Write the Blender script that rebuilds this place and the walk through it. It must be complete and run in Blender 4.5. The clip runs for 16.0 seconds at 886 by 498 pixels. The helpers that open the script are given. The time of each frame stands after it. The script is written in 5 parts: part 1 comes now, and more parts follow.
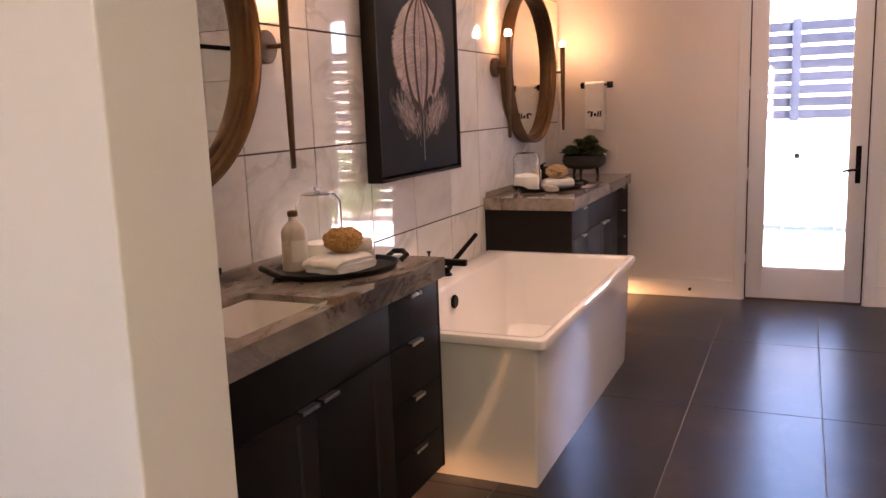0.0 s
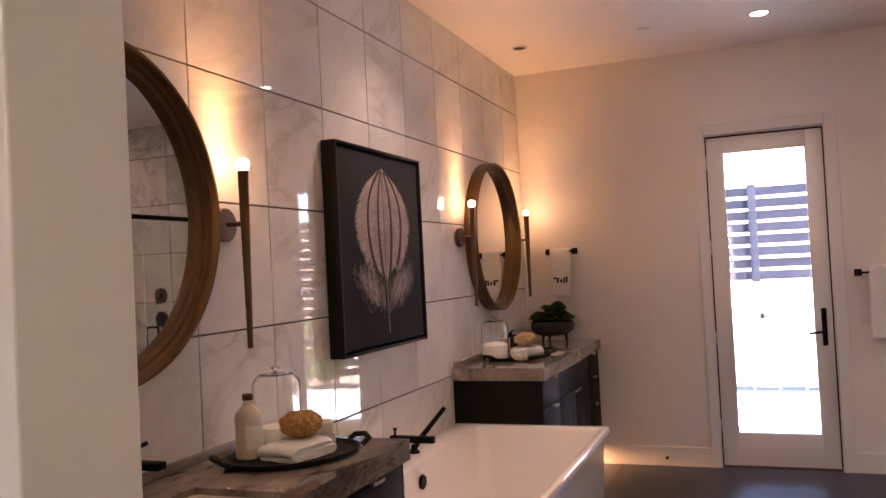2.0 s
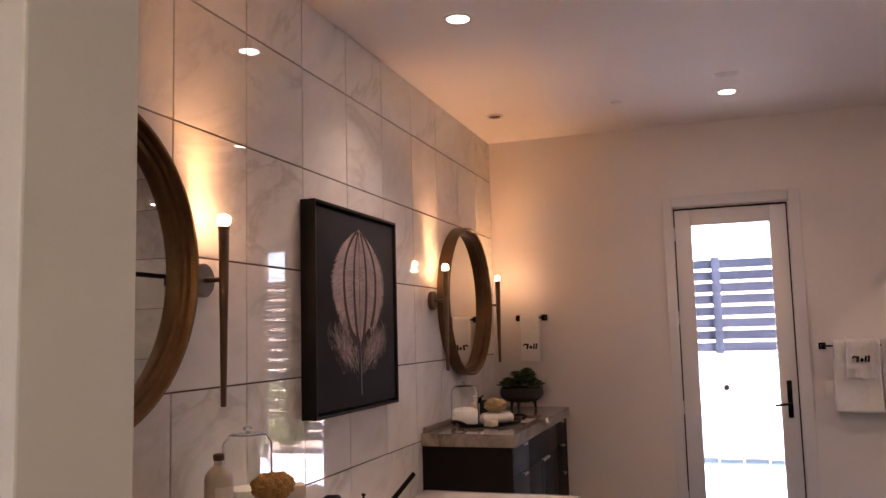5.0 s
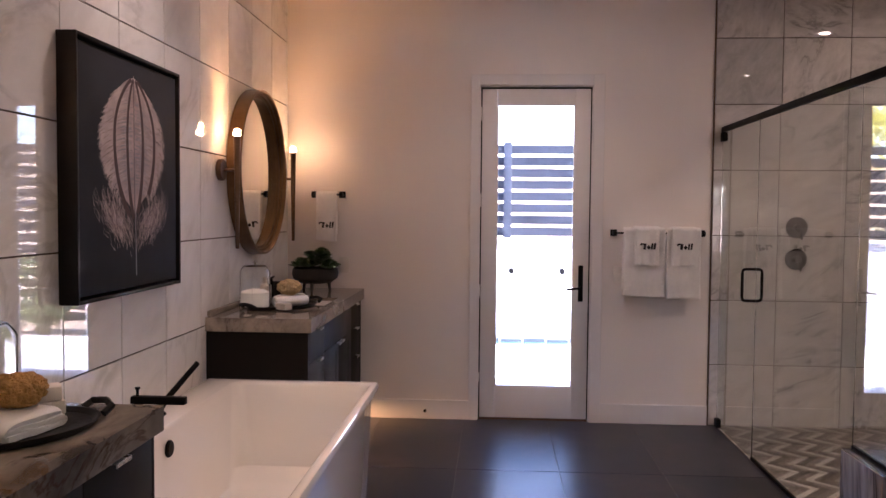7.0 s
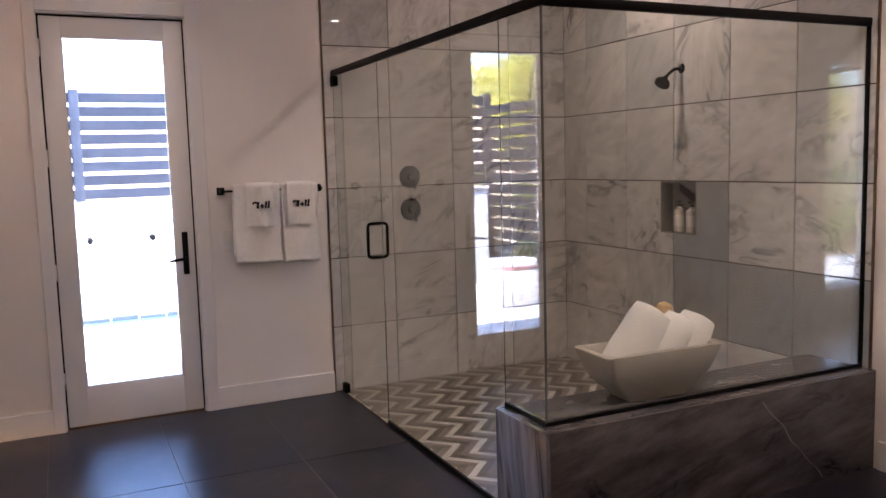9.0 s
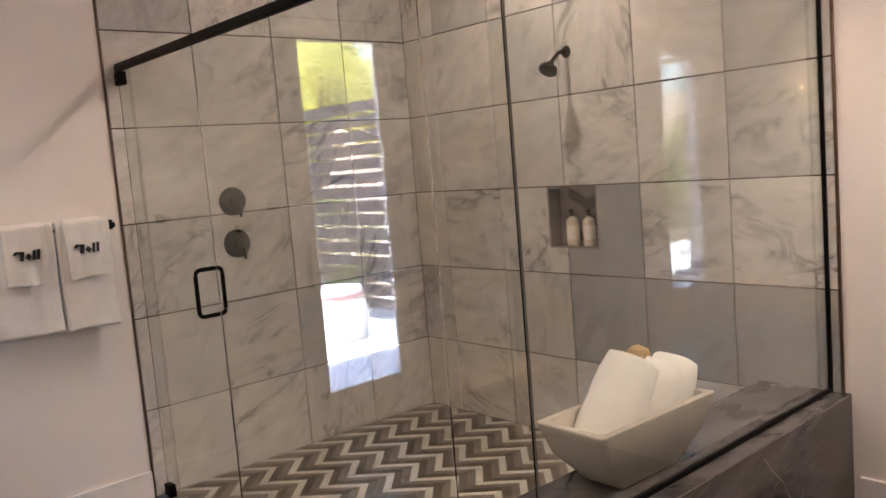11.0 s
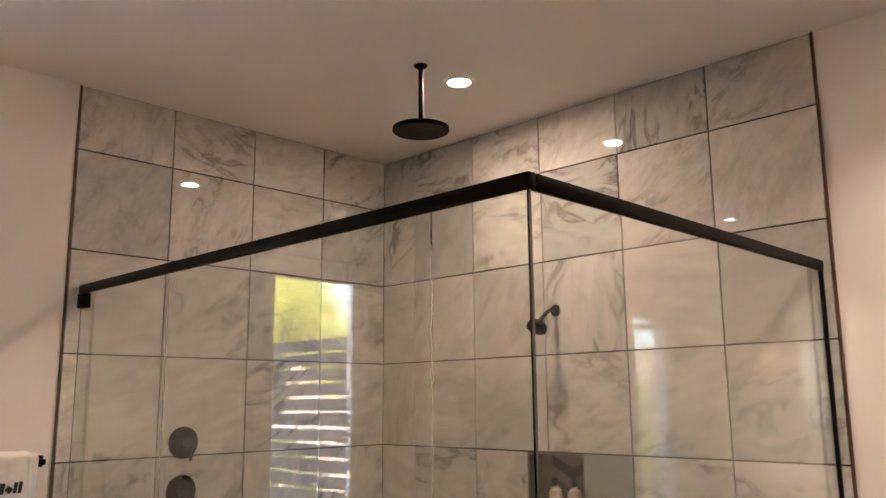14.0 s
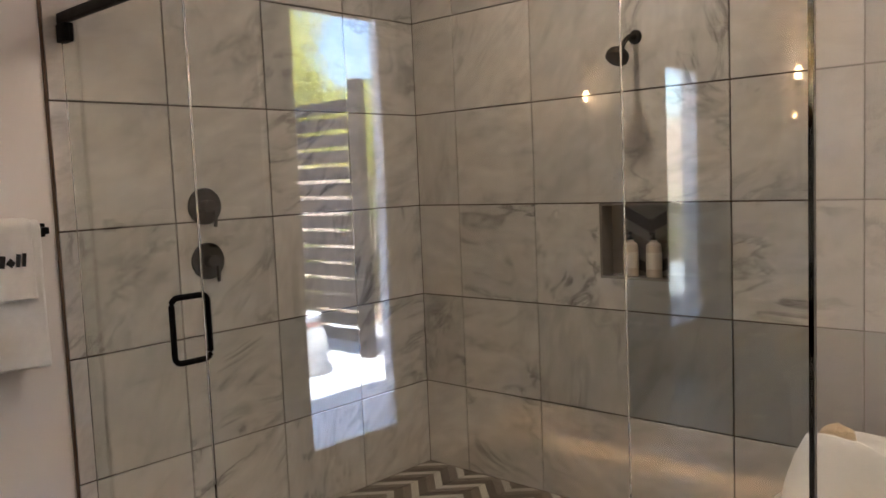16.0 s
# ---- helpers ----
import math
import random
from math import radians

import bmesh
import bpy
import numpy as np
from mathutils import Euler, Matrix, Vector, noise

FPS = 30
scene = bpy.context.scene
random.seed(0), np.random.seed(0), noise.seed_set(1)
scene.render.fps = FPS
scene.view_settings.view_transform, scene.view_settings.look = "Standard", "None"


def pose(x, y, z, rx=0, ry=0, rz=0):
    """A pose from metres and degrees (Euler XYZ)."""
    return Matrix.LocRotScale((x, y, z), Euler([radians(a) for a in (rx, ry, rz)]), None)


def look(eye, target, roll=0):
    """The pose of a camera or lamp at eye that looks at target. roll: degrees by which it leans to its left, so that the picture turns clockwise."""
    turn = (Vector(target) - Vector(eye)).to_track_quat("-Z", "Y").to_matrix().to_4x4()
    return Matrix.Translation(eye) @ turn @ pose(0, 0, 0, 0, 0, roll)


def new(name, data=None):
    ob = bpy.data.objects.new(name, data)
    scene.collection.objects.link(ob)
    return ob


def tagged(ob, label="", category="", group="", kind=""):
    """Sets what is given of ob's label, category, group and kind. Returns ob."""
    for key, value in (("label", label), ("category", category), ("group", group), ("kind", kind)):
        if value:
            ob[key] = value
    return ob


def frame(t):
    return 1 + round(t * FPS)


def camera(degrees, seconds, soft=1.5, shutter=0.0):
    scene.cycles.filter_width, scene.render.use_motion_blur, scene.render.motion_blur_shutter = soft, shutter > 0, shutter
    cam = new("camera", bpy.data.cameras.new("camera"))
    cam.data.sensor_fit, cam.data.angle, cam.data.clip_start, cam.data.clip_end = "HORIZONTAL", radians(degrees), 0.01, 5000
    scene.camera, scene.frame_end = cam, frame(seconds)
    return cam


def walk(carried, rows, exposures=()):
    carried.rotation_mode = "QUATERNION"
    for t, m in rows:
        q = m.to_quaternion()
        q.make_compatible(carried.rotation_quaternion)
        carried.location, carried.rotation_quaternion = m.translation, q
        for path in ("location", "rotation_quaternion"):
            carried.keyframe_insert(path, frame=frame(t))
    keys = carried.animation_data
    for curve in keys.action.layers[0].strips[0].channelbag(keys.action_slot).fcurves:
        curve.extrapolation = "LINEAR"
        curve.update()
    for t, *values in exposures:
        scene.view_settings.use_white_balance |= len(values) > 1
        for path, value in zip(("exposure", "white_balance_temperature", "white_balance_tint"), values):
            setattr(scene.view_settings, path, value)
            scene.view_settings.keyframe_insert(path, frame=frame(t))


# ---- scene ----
cam = camera(56.9, 16.0)
PATH = [
    (0, (0.145, 1.656, 1.513), (-0.654, 3.458, 1.175), -2.1),
    (0.5, (0.179, 1.71, 1.521), (-0.57, 3.537, 1.202), -0.9),
    (1, (0.167, 1.755, 1.512), (-0.557, 3.596, 1.216), -1.2),
    (1.5, (0.136, 1.765, 1.542), (-0.577, 3.628, 1.403), -2.3),
    (2, (0.13, 1.757, 1.559), (-0.598, 3.619, 1.609), -2.9),
    (2.5, (0.114, 1.754, 1.565), (-0.615, 3.609, 1.722), -2.6),
    (3, (0.118, 1.745, 1.567), (-0.606, 3.593, 1.813), -2.3),
    (3.2, (0.123, 1.732, 1.548), (-0.599, 3.576, 1.828), -2.2),
    (5.5, (0.033, 1.731, 1.55), (-0.528, 3.647, 1.677), -1.1),
    (6, (-0.025, 1.824, 1.528), (-0.473, 3.773, 1.546), -1.1),
    (6.5, (-0.066, 1.977, 1.526), (-0.41, 3.946, 1.483), -0.6),
    (7, (-0.124, 2.128, 1.533), (-0.25, 4.122, 1.442), 0.5),
    (7.5, (-0.181, 2.288, 1.519), (0.059, 4.269, 1.377), -0.3),
    (8, (-0.263, 2.435, 1.519), (0.303, 4.344, 1.328), -1.6),
    (8.5, (-0.255, 2.612, 1.526), (0.501, 4.45, 1.296), -1.5),
    (9, (-0.194, 2.865, 1.541), (0.65, 4.666, 1.328), -1.6),
    (9.2, (-0.192, 2.957, 1.527), (0.692, 4.736, 1.296), -1.7),
    (11.3, (-0.028, 4.248, 1.563), (1.336, 5.7, 1.387), -4.2),
    (11.5, (-0.025, 4.315, 1.558), (1.357, 5.755, 1.431), -3.5),
    (12, (0.008, 4.363, 1.581), (1.4, 5.799, 1.59), -1.4),
    (12.5, (0.024, 4.382, 1.622), (1.421, 5.807, 1.757), -0.5),
    (13, (0.032, 4.376, 1.627), (1.421, 5.784, 1.924), -0.1),
    (13.5, (0.032, 4.378, 1.632), (1.421, 5.763, 2.022), -0.3),
    (14, (0.031, 4.394, 1.627), (1.434, 5.771, 1.993), -0.5),
    (14.5, (0.068, 4.408, 1.631), (1.487, 5.802, 1.835), -1.2),
    (15, (0.129, 4.529, 1.556), (1.564, 5.922, 1.541), -1.0),
    (15.5, (0.123, 4.79, 1.548), (1.59, 6.145, 1.442), -2.5),
    (16, (0.194, 5.129, 1.512), (1.667, 6.471, 1.342), -2.4),
]
EXPOSURES = [(0.0, 4.20, 6450, 33), (1.0, 4.18, 6480, 35), (1.5, 4.08, 6480, 36), (2.0, 3.76, 6380, 35), (3.0, 3.66, 6330, 33), (5.5, 3.52, 6250, 33), (7.0, 3.69, 5710, 29), (8.0, 3.70, 5500, 26), (9.0, 3.84, 5550, 22), (11.5, 4.44, 5850, 15), (13.5, 4.33, 6200, 14), (14.5, 4.25, 6050, 14), (15.0, 4.24, 5850, 13), (15.5, 4.26, 5700, 11), (16.0, 3.94, 5720, 12)]
walk(cam, [(t, look(eye, target, roll)) for t, eye, target, roll in PATH], EXPOSURES)


# ---- light ----
SUN_EL, SUN_AZ = 69.0, 58.0          # degrees; azimuth off due south (-y) towards +x
world = bpy.data.worlds.new("world")
scene.world = world
world.use_nodes = True
wn = world.node_tree.nodes
sky = wn.new("ShaderNodeTexSky")
sky.sky_type = "NISHITA"
sky.sun_disc = False
sky.sun_elevation = radians(SUN_EL)
sky.sun_rotation = radians(180 - SUN_AZ)
wn["Background"].inputs["Strength"].default_value = 0.15
world.node_tree.links.new(sky.outputs[0], wn["Background"].inputs["Color"])
sun_vec = Vector((math.sin(radians(SUN_AZ)) * math.cos(radians(SUN_EL)), -math.cos(radians(SUN_AZ)) * math.cos(radians(SUN_EL)), math.sin(radians(SUN_EL))))
sun_data = bpy.data.lights.new("sun", "SUN")
sun_data.energy, sun_data.angle, sun_data.color = 5.0, radians(0.5), (1.0, 0.97, 0.93)
sun_lamp = new("sun", sun_data)
sun_lamp.matrix_world = look(sun_vec * 30, (0, 0, 0))

CEIL = 3.09
WARM = (1.0, 0.50, 0.17)
SOFTWARM = (1.0, 0.735, 0.50)
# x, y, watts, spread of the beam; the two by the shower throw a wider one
# last entry: unseen fitting added to brighten the west wall by the near vanity
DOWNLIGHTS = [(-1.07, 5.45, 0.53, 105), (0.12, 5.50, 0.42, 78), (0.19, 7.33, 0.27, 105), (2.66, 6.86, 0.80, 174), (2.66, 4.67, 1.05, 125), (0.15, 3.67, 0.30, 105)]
W_SCONCE, W_UP, W_CORE = 0.10, 1.5, 0.15
W_ENTRY = 2.9


def lamp(name, kind, watts, color, m, **kw):
    d = bpy.data.lights.new(name, kind)
    d.energy, d.color = watts, color
    if kind == "AREA":
        d.shape, d.size, d.size_y = kw["shape"], kw["size"], kw.get("size_y", kw["size"])
        d.spread = kw.get("spread", math.pi)
    else:
        d.shadow_soft_size = kw.get("size", 0.02)
        if kind == "SPOT":
            d.spot_size, d.spot_blend = kw["cone"], kw["blend"]
    ob = new(name, d)
    ob.matrix_world = m
    return ob


# ---- materials ----
def nodes_of(name):
    m = bpy.data.materials.new(name)
    m.use_nodes = True
    nt = m.node_tree
    return m, nt, nt.nodes, nt.links, nt.nodes["Principled BSDF"]


def surface(name, color, rough=0.5, metal=0.0, scale=8.0, vary=0.12, fine=120.0, bump=0.05, rvary=0.1, spec=0.5, random_tone=0.0, coat=0.0):
    """Base colour broken up at two scales, with fine relief."""
    m, nt, n, l, b = nodes_of(name)
    co = n.new("ShaderNodeTexCoord")
    big = n.new("ShaderNodeTexNoise")
    big.inputs["Scale"].default_value, big.inputs["Detail"].default_value = scale, 5
    small = n.new("ShaderNodeTexNoise")
    small.inputs["Scale"].default_value, small.inputs["Detail"].default_value = fine, 3
    l.new(co.outputs["Object"], big.inputs["Vector"])
    l.new(co.outputs["Object"], small.inputs["Vector"])
    mixn = n.new("ShaderNodeMath")
    mixn.operation = "MULTIPLY_ADD"
    mixn.inputs[1].default_value = 0.35
    l.new(small.outputs["Fac"], mixn.inputs[0])
    l.new(big.outputs["Fac"], mixn.inputs[2])
    ramp = n.new("ShaderNodeMapRange")
    ramp.inputs["From Min"].default_value, ramp.inputs["From Max"].default_value = 0.35, 1.0
    ramp.inputs["To Min"].default_value, ramp.inputs["To Max"].default_value = 1 - vary, 1 + vary
    l.new(mixn.outputs[0], ramp.inputs["Value"])
    tone = ramp.outputs[0]
    if random_tone:
        oi = n.new("ShaderNodeObjectInfo")
        rr = n.new("ShaderNodeMapRange")
        rr.inputs["To Min"].default_value, rr.inputs["To Max"].default_value = 1 - random_tone, 1 + random_tone
        l.new(oi.outputs["Random"], rr.inputs["Value"])
        mul = n.new("ShaderNodeMath")
        mul.operation = "MULTIPLY"
        l.new(tone, mul.inputs[0])
        l.new(rr.outputs[0], mul.inputs[1])
        tone = mul.outputs[0]
    vm = n.new("ShaderNodeVectorMath")
    vm.operation = "SCALE"
    vm.inputs[0].default_value = color
    l.new(tone, vm.inputs["Scale"])
    l.new(vm.outputs[0], b.inputs["Base Color"])
    rm = n.new("ShaderNodeMapRange")
    rm.inputs["To Min"].default_value, rm.inputs["To Max"].default_value = max(0.0, rough - rvary), min(1.0, rough + rvary)
    l.new(big.outputs["Fac"], rm.inputs["Value"])
    l.new(rm.outputs[0], b.inputs["Roughness"])
    b.inputs["Metallic"].default_value = metal
    b.inputs["Specular IOR Level"].default_value = spec
    b.inputs["Coat Weight"].default_value = coat
    if bump:
        bp = n.new("ShaderNodeBump")
        bp.inputs["Strength"].default_value, bp.inputs["Distance"].default_value = bump, 0.01
        l.new(small.outputs["Fac"], bp.inputs["Height"])
        l.new(bp.outputs[0], b.inputs["Normal"])
    return m


def stone(name, light, dark, vein, scale=2.2, rough=0.05, vein_width=0.035, vein_amount=0.8, cloud=0.5, stretch=(1, 1, 1), per_piece=True, grey=0.0, twist=1.2, spec=0.5, bump=0.0, turn=(0, 0, 0), vein_random=0.0, spin=0.0, mottle=0.0, rough_vary=0.0):
    """Polished veined stone; each piece takes its own cut of it."""
    m, nt, n, l, b = nodes_of(name)
    co = n.new("ShaderNodeTexCoord")
    mp = n.new("ShaderNodeMapping")
    mp.inputs["Scale"].default_value = stretch
    tn = n.new("ShaderNodeMapping")
    tn.inputs["Rotation"].default_value = [radians(a) for a in turn]
    oi = n.new("ShaderNodeObjectInfo")
    l.new(co.outputs["Object"], tn.inputs["Vector"])
    if spin:
        # every piece is laid with its veins turned another way
        k1 = n.new("ShaderNodeMath")
        k1.operation = "MULTIPLY"
        k1.inputs[1].default_value = 13.7
        l.new(oi.outputs["Random"], k1.inputs[0])
        k2 = n.new("ShaderNodeMath")
        k2.operation = "FRACT"
        l.new(k1.outputs[0], k2.inputs[0])
        k3 = n.new("ShaderNodeMapRange")
        k3.inputs["To Min"].default_value, k3.inputs["To Max"].default_value = -radians(spin), radians(spin)
        l.new(k2.outputs[0], k3.inputs["Value"])
        vrot = n.new("ShaderNodeVectorRotate")
        vrot.rotation_type = "Y_AXIS"
        l.new(co.outputs["Object"], vrot.inputs["Vector"])
        l.new(k3.outputs[0], vrot.inputs["Angle"])
        l.new(vrot.outputs[0], tn.inputs["Vector"])
    l.new(tn.outputs[0], mp.inputs["Vector"])
    vec = mp.outputs[0]
    if per_piece:
        comb = n.new("ShaderNodeCombineXYZ")
        for k, f in enumerate((37.0, 71.0, 53.0)):
            mu = n.new("ShaderNodeMath")
            mu.operation = "MULTIPLY"
            mu.inputs[1].default_value = f
            l.new(oi.outputs["Random"], mu.inputs[0])
            l.new(mu.outputs[0], comb.inputs[k])
        ad = n.new("ShaderNodeVectorMath")
        l.new(vec, ad.inputs[0])
        l.new(comb.outputs[0], ad.inputs[1])
        vec = ad.outputs[0]
    cl = n.new("ShaderNodeTexNoise")
    cl.inputs["Scale"].default_value, cl.inputs["Detail"].default_value, cl.inputs["Distortion"].default_value = scale, 6, 0.6
    l.new(vec, cl.inputs["Vector"])
    ve = n.new("ShaderNodeTexNoise")
    ve.inputs["Scale"].default_value, ve.inputs["Detail"].default_value, ve.inputs["Distortion"].default_value = scale * 0.8, 8, twist
    ve.inputs["Roughness"].default_value = 0.6
    l.new(vec, ve.inputs["Vector"])
    sub = n.new("ShaderNodeMath")
    sub.operation = "SUBTRACT"
    sub.inputs[1].default_value = 0.5
    l.new(ve.outputs["Fac"], sub.inputs[0])
    ab = n.new("ShaderNodeMath")
    ab.operation = "ABSOLUTE"
    l.new(sub.outputs[0], ab.inputs[0])
    vr = n.new("ShaderNodeMapRange")
    vr.inputs["From Min"].default_value, vr.inputs["From Max"].default_value = 0.0, vein_width
    vr.inputs["To Min"].default_value, vr.inputs["To Max"].default_value = vein_amount, 0.0
    l.new(ab.outputs[0], vr.inputs["Value"])
    # veins come and go
    gate = n.new("ShaderNodeMapRange")
    gate.inputs["From Min"].default_value, gate.inputs["From Max"].default_value = 0.42, 0.62
    l.new(cl.outputs["Fac"], gate.inputs["Value"])
    vm = n.new("ShaderNodeMath")
    vm.operation = "MULTIPLY"
    l.new(vr.outputs[0], vm.inputs[0])
    l.new(gate.outputs[0], vm.inputs[1])
    strength = vm.outputs[0]
    if vein_random:
        sp = n.new("ShaderNodeMath")
        sp.operation = "MULTIPLY"
        sp.inputs[1].default_value = 7.31
        l.new(oi.outputs["Random"], sp.inputs[0])
        fr = n.new("ShaderNodeMath")
        fr.operation = "FRACT"
        l.new(sp.outputs[0], fr.inputs[0])
        sr = n.new("ShaderNodeMapRange")
        sr.inputs["To Min"].default_value, sr.inputs["To Max"].default_value = 1 - vein_random, 1.0
        l.new(fr.outputs[0], sr.inputs["Value"])
        v2 = n.new("ShaderNodeMath")
        v2.operation = "MULTIPLY"
        l.new(strength, v2.inputs[0])
        l.new(sr.outputs[0], v2.inputs[1])
        strength = v2.outputs[0]
    m1 = n.new("ShaderNodeMix")
    m1.data_type = "RGBA"
    m1.inputs["A"].default_value, m1.inputs["B"].default_value = (*light, 1), (*dark, 1)
    cr = n.new("ShaderNodeMapRange")
    cr.inputs["From Min"].default_value, cr.inputs["From Max"].default_value = 0.35, 0.75
    cr.inputs["To Max"].default_value = cloud
    l.new(cl.outputs["Fac"], cr.inputs["Value"])
    l.new(cr.outputs[0], m1.inputs["Factor"])
    base = m1.outputs["Result"]
    if grey:
        # one piece in several is a greyer cut
        gm = n.new("ShaderNodeMix")
        gm.data_type = "RGBA"
        gm.inputs["B"].default_value = (dark[0] * 0.8, dark[1] * 0.84, dark[2] * 0.87, 1)
        gr = n.new("ShaderNodeMapRange")
        gr.inputs["From Min"].default_value, gr.inputs["From Max"].default_value = 0.55, 0.95
        gr.inputs["To Max"].default_value = grey
        l.new(oi.outputs["Random"], gr.inputs["Value"])
        l.new(gr.outputs[0], gm.inputs["Factor"])
        l.new(base, gm.inputs["A"])
        base = gm.outputs["Result"]
    m2 = n.new("ShaderNodeMix")
    m2.data_type = "RGBA"
    m2.inputs["B"].default_value = (*vein, 1)
    l.new(strength, m2.inputs["Factor"])
    l.new(base, m2.inputs["A"])
    final = m2.outputs["Result"]
    if mottle:
        mo = n.new("ShaderNodeTexNoise")
        mo.inputs["Scale"].default_value, mo.inputs["Detail"].default_value, mo.inputs["Roughness"].default_value = scale * 2.6, 7, 0.68
        l.new(vec, mo.inputs["Vector"])
        mr = n.new("ShaderNodeMapRange")
        mr.inputs["From Min"].default_value, mr.inputs["From Max"].default_value = 0.3, 0.7
        mr.inputs["To Min"].default_value, mr.inputs["To Max"].default_value = 1 - mottle, 1 + mottle * 0.6
        l.new(mo.outputs["Fac"], mr.inputs["Value"])
        sc = n.new("ShaderNodeVectorMath")
        sc.operation = "SCALE"
        l.new(final, sc.inputs[0])
        l.new(mr.outputs[0], sc.inputs["Scale"])
        final = sc.outputs[0]
    l.new(final, b.inputs["Base Color"])
    b.inputs["Roughness"].default_value = rough
    if rough_vary:
        rv = n.new("ShaderNodeMapRange")
        rv.inputs["From Min"].default_value, rv.inputs["From Max"].default_value = 0.3, 0.7
        rv.inputs["To Min"].default_value, rv.inputs["To Max"].default_value = rough - rough_vary, rough + rough_vary
        l.new(ve.outputs["Fac"], rv.inputs["Value"])
        l.new(rv.outputs[0], b.inputs["Roughness"])
    b.inputs["Specular IOR Level"].default_value = spec
    if bump:
        bp = n.new("ShaderNodeBump")
        bp.inputs["Strength"].default_value, bp.inputs["Distance"].default_value = bump, 0.01
        l.new(ve.outputs["Fac"], bp.inputs["Height"])
        l.new(bp.outputs[0], b.inputs["Normal"])
    return m


def glow(name, color, strength):
    m, nt, n, l, b = nodes_of(name)
    b.inputs["Base Color"].default_value = (0.9, 0.9, 0.9, 1)
    b.inputs["Emission Color"].default_value = (*color, 1)
    b.inputs["Emission Strength"].default_value = strength
    return m


def glass(name, tint=(1, 1, 1), ior=1.5, rough=0.0):
    m, nt, n, l, b = nodes_of(name)
    b.inputs["Base Color"].default_value = (*tint, 1)
    b.inputs["Transmission Weight"].default_value = 1.0
    b.inputs["Roughness"].default_value = rough
    b.inputs["IOR"].default_value = ior
    return m


M_PAINT = surface("wall_paint", (0.80, 0.755, 0.725), 0.55, scale=1.5, vary=0.02, fine=260, bump=0.06)
M_CEIL = surface("ceiling_paint", (0.84, 0.80, 0.775), 0.75, scale=1.2, vary=0.02, fine=220, bump=0.08)
M_TRIM = surface("trim_paint", (0.76, 0.74, 0.735), 0.35, scale=3, vary=0.02, fine=90, bump=0.02)
M_GROUT = surface("grout", (0.085, 0.062, 0.048), 0.9, scale=20, vary=0.15, bump=0.2)
M_MARBLE = stone("marble_tile", (0.68, 0.655, 0.625), (0.53, 0.515, 0.495), (0.15, 0.143, 0.138), scale=4.3, rough=0.004, vein_width=0.050, vein_amount=0.92, cloud=0.8, turn=(0, 38, 0), stretch=(0.7, 1.0, 1.5), grey=0.75, twist=0.9, spec=0.6, vein_random=1.0, spin=48, mottle=0.17)
M_MARBLE_PALE = stone("marble_tile_pale", (0.80, 0.785, 0.765), (0.68, 0.67, 0.655), (0.40, 0.39, 0.38), scale=2.6, rough=0.007, vein_width=0.05, vein_amount=0.55, cloud=0.7, turn=(0, 30, 0), stretch=(0.7, 1.0, 1.4), grey=0.12, twist=0.8, spec=0.6, vein_random=0.9, spin=40, mottle=0.07)
M_MARBLE_GREY = stone("marble_tile_grey", (0.36, 0.365, 0.365), (0.29, 0.295, 0.30), (0.22, 0.22, 0.22), scale=3.2, rough=0.007, vein_width=0.05, vein_amount=0.5, cloud=0.7, turn=(0, 38, 0), stretch=(0.65, 1.0, 1.6), twist=0.8, spec=0.6, spin=40, mottle=0.12)
M_SLATE = stone("floor_tile", (0.005, 0.0065, 0.017), (0.030, 0.024, 0.029), (0.085, 0.056, 0.050), scale=1.7, rough=0.28, vein_width=0.045, vein_amount=0.30, cloud=0.9, twist=0.7, mottle=0.3, spec=0.42)
M_SLATE.node_tree.nodes["Principled BSDF"].inputs["Specular Tint"].default_value = (0.74, 0.85, 1.0, 1)   # blue of the reflected daylight, put into the gloss colour
M_FGROUT = surface("floor_grout", (0.17, 0.155, 0.145), 0.9, scale=20, vary=0.1, bump=0.1)
M_COUNTER = stone("quartzite", (0.36, 0.305, 0.25), (0.082, 0.072, 0.068), (0.065, 0.036, 0.028), scale=3.2, rough=0.08, vein_width=0.036, vein_amount=0.9, cloud=1.0, stretch=(1.6, 0.7, 1.2), per_piece=False, twist=2.2, mottle=0.22)
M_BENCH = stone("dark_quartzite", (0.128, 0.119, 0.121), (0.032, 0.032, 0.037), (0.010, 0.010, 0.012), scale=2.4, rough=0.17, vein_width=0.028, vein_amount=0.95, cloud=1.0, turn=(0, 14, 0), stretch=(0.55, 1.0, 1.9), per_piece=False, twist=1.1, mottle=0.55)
# end slab: paler and bluer than the front, with upright streaks
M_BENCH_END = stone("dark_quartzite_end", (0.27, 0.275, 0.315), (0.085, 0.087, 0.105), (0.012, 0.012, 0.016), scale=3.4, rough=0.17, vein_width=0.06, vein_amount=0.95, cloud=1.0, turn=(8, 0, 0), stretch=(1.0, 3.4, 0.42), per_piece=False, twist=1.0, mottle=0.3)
M_VEIN_HIGHLIGHT = surface("pale_vein_edge_highlight", (0.17, 0.145, 0.13), 0.3, scale=30, vary=0.3, bump=0.05)
M_CAB = surface("espresso_lacquer", (0.008, 0.006, 0.0055), 0.58, scale=6, vary=0.2, fine=60, bump=0.015, rvary=0.06, spec=0.14)
M_GAP = surface("shadow_gap", (0.006, 0.005, 0.005), 0.8, vary=0.05, bump=0)
M_PORC = surface("white_acrylic", (0.75, 0.71, 0.67), 0.10, scale=3, vary=0.01, bump=0, rvary=0.03, coat=0.3)
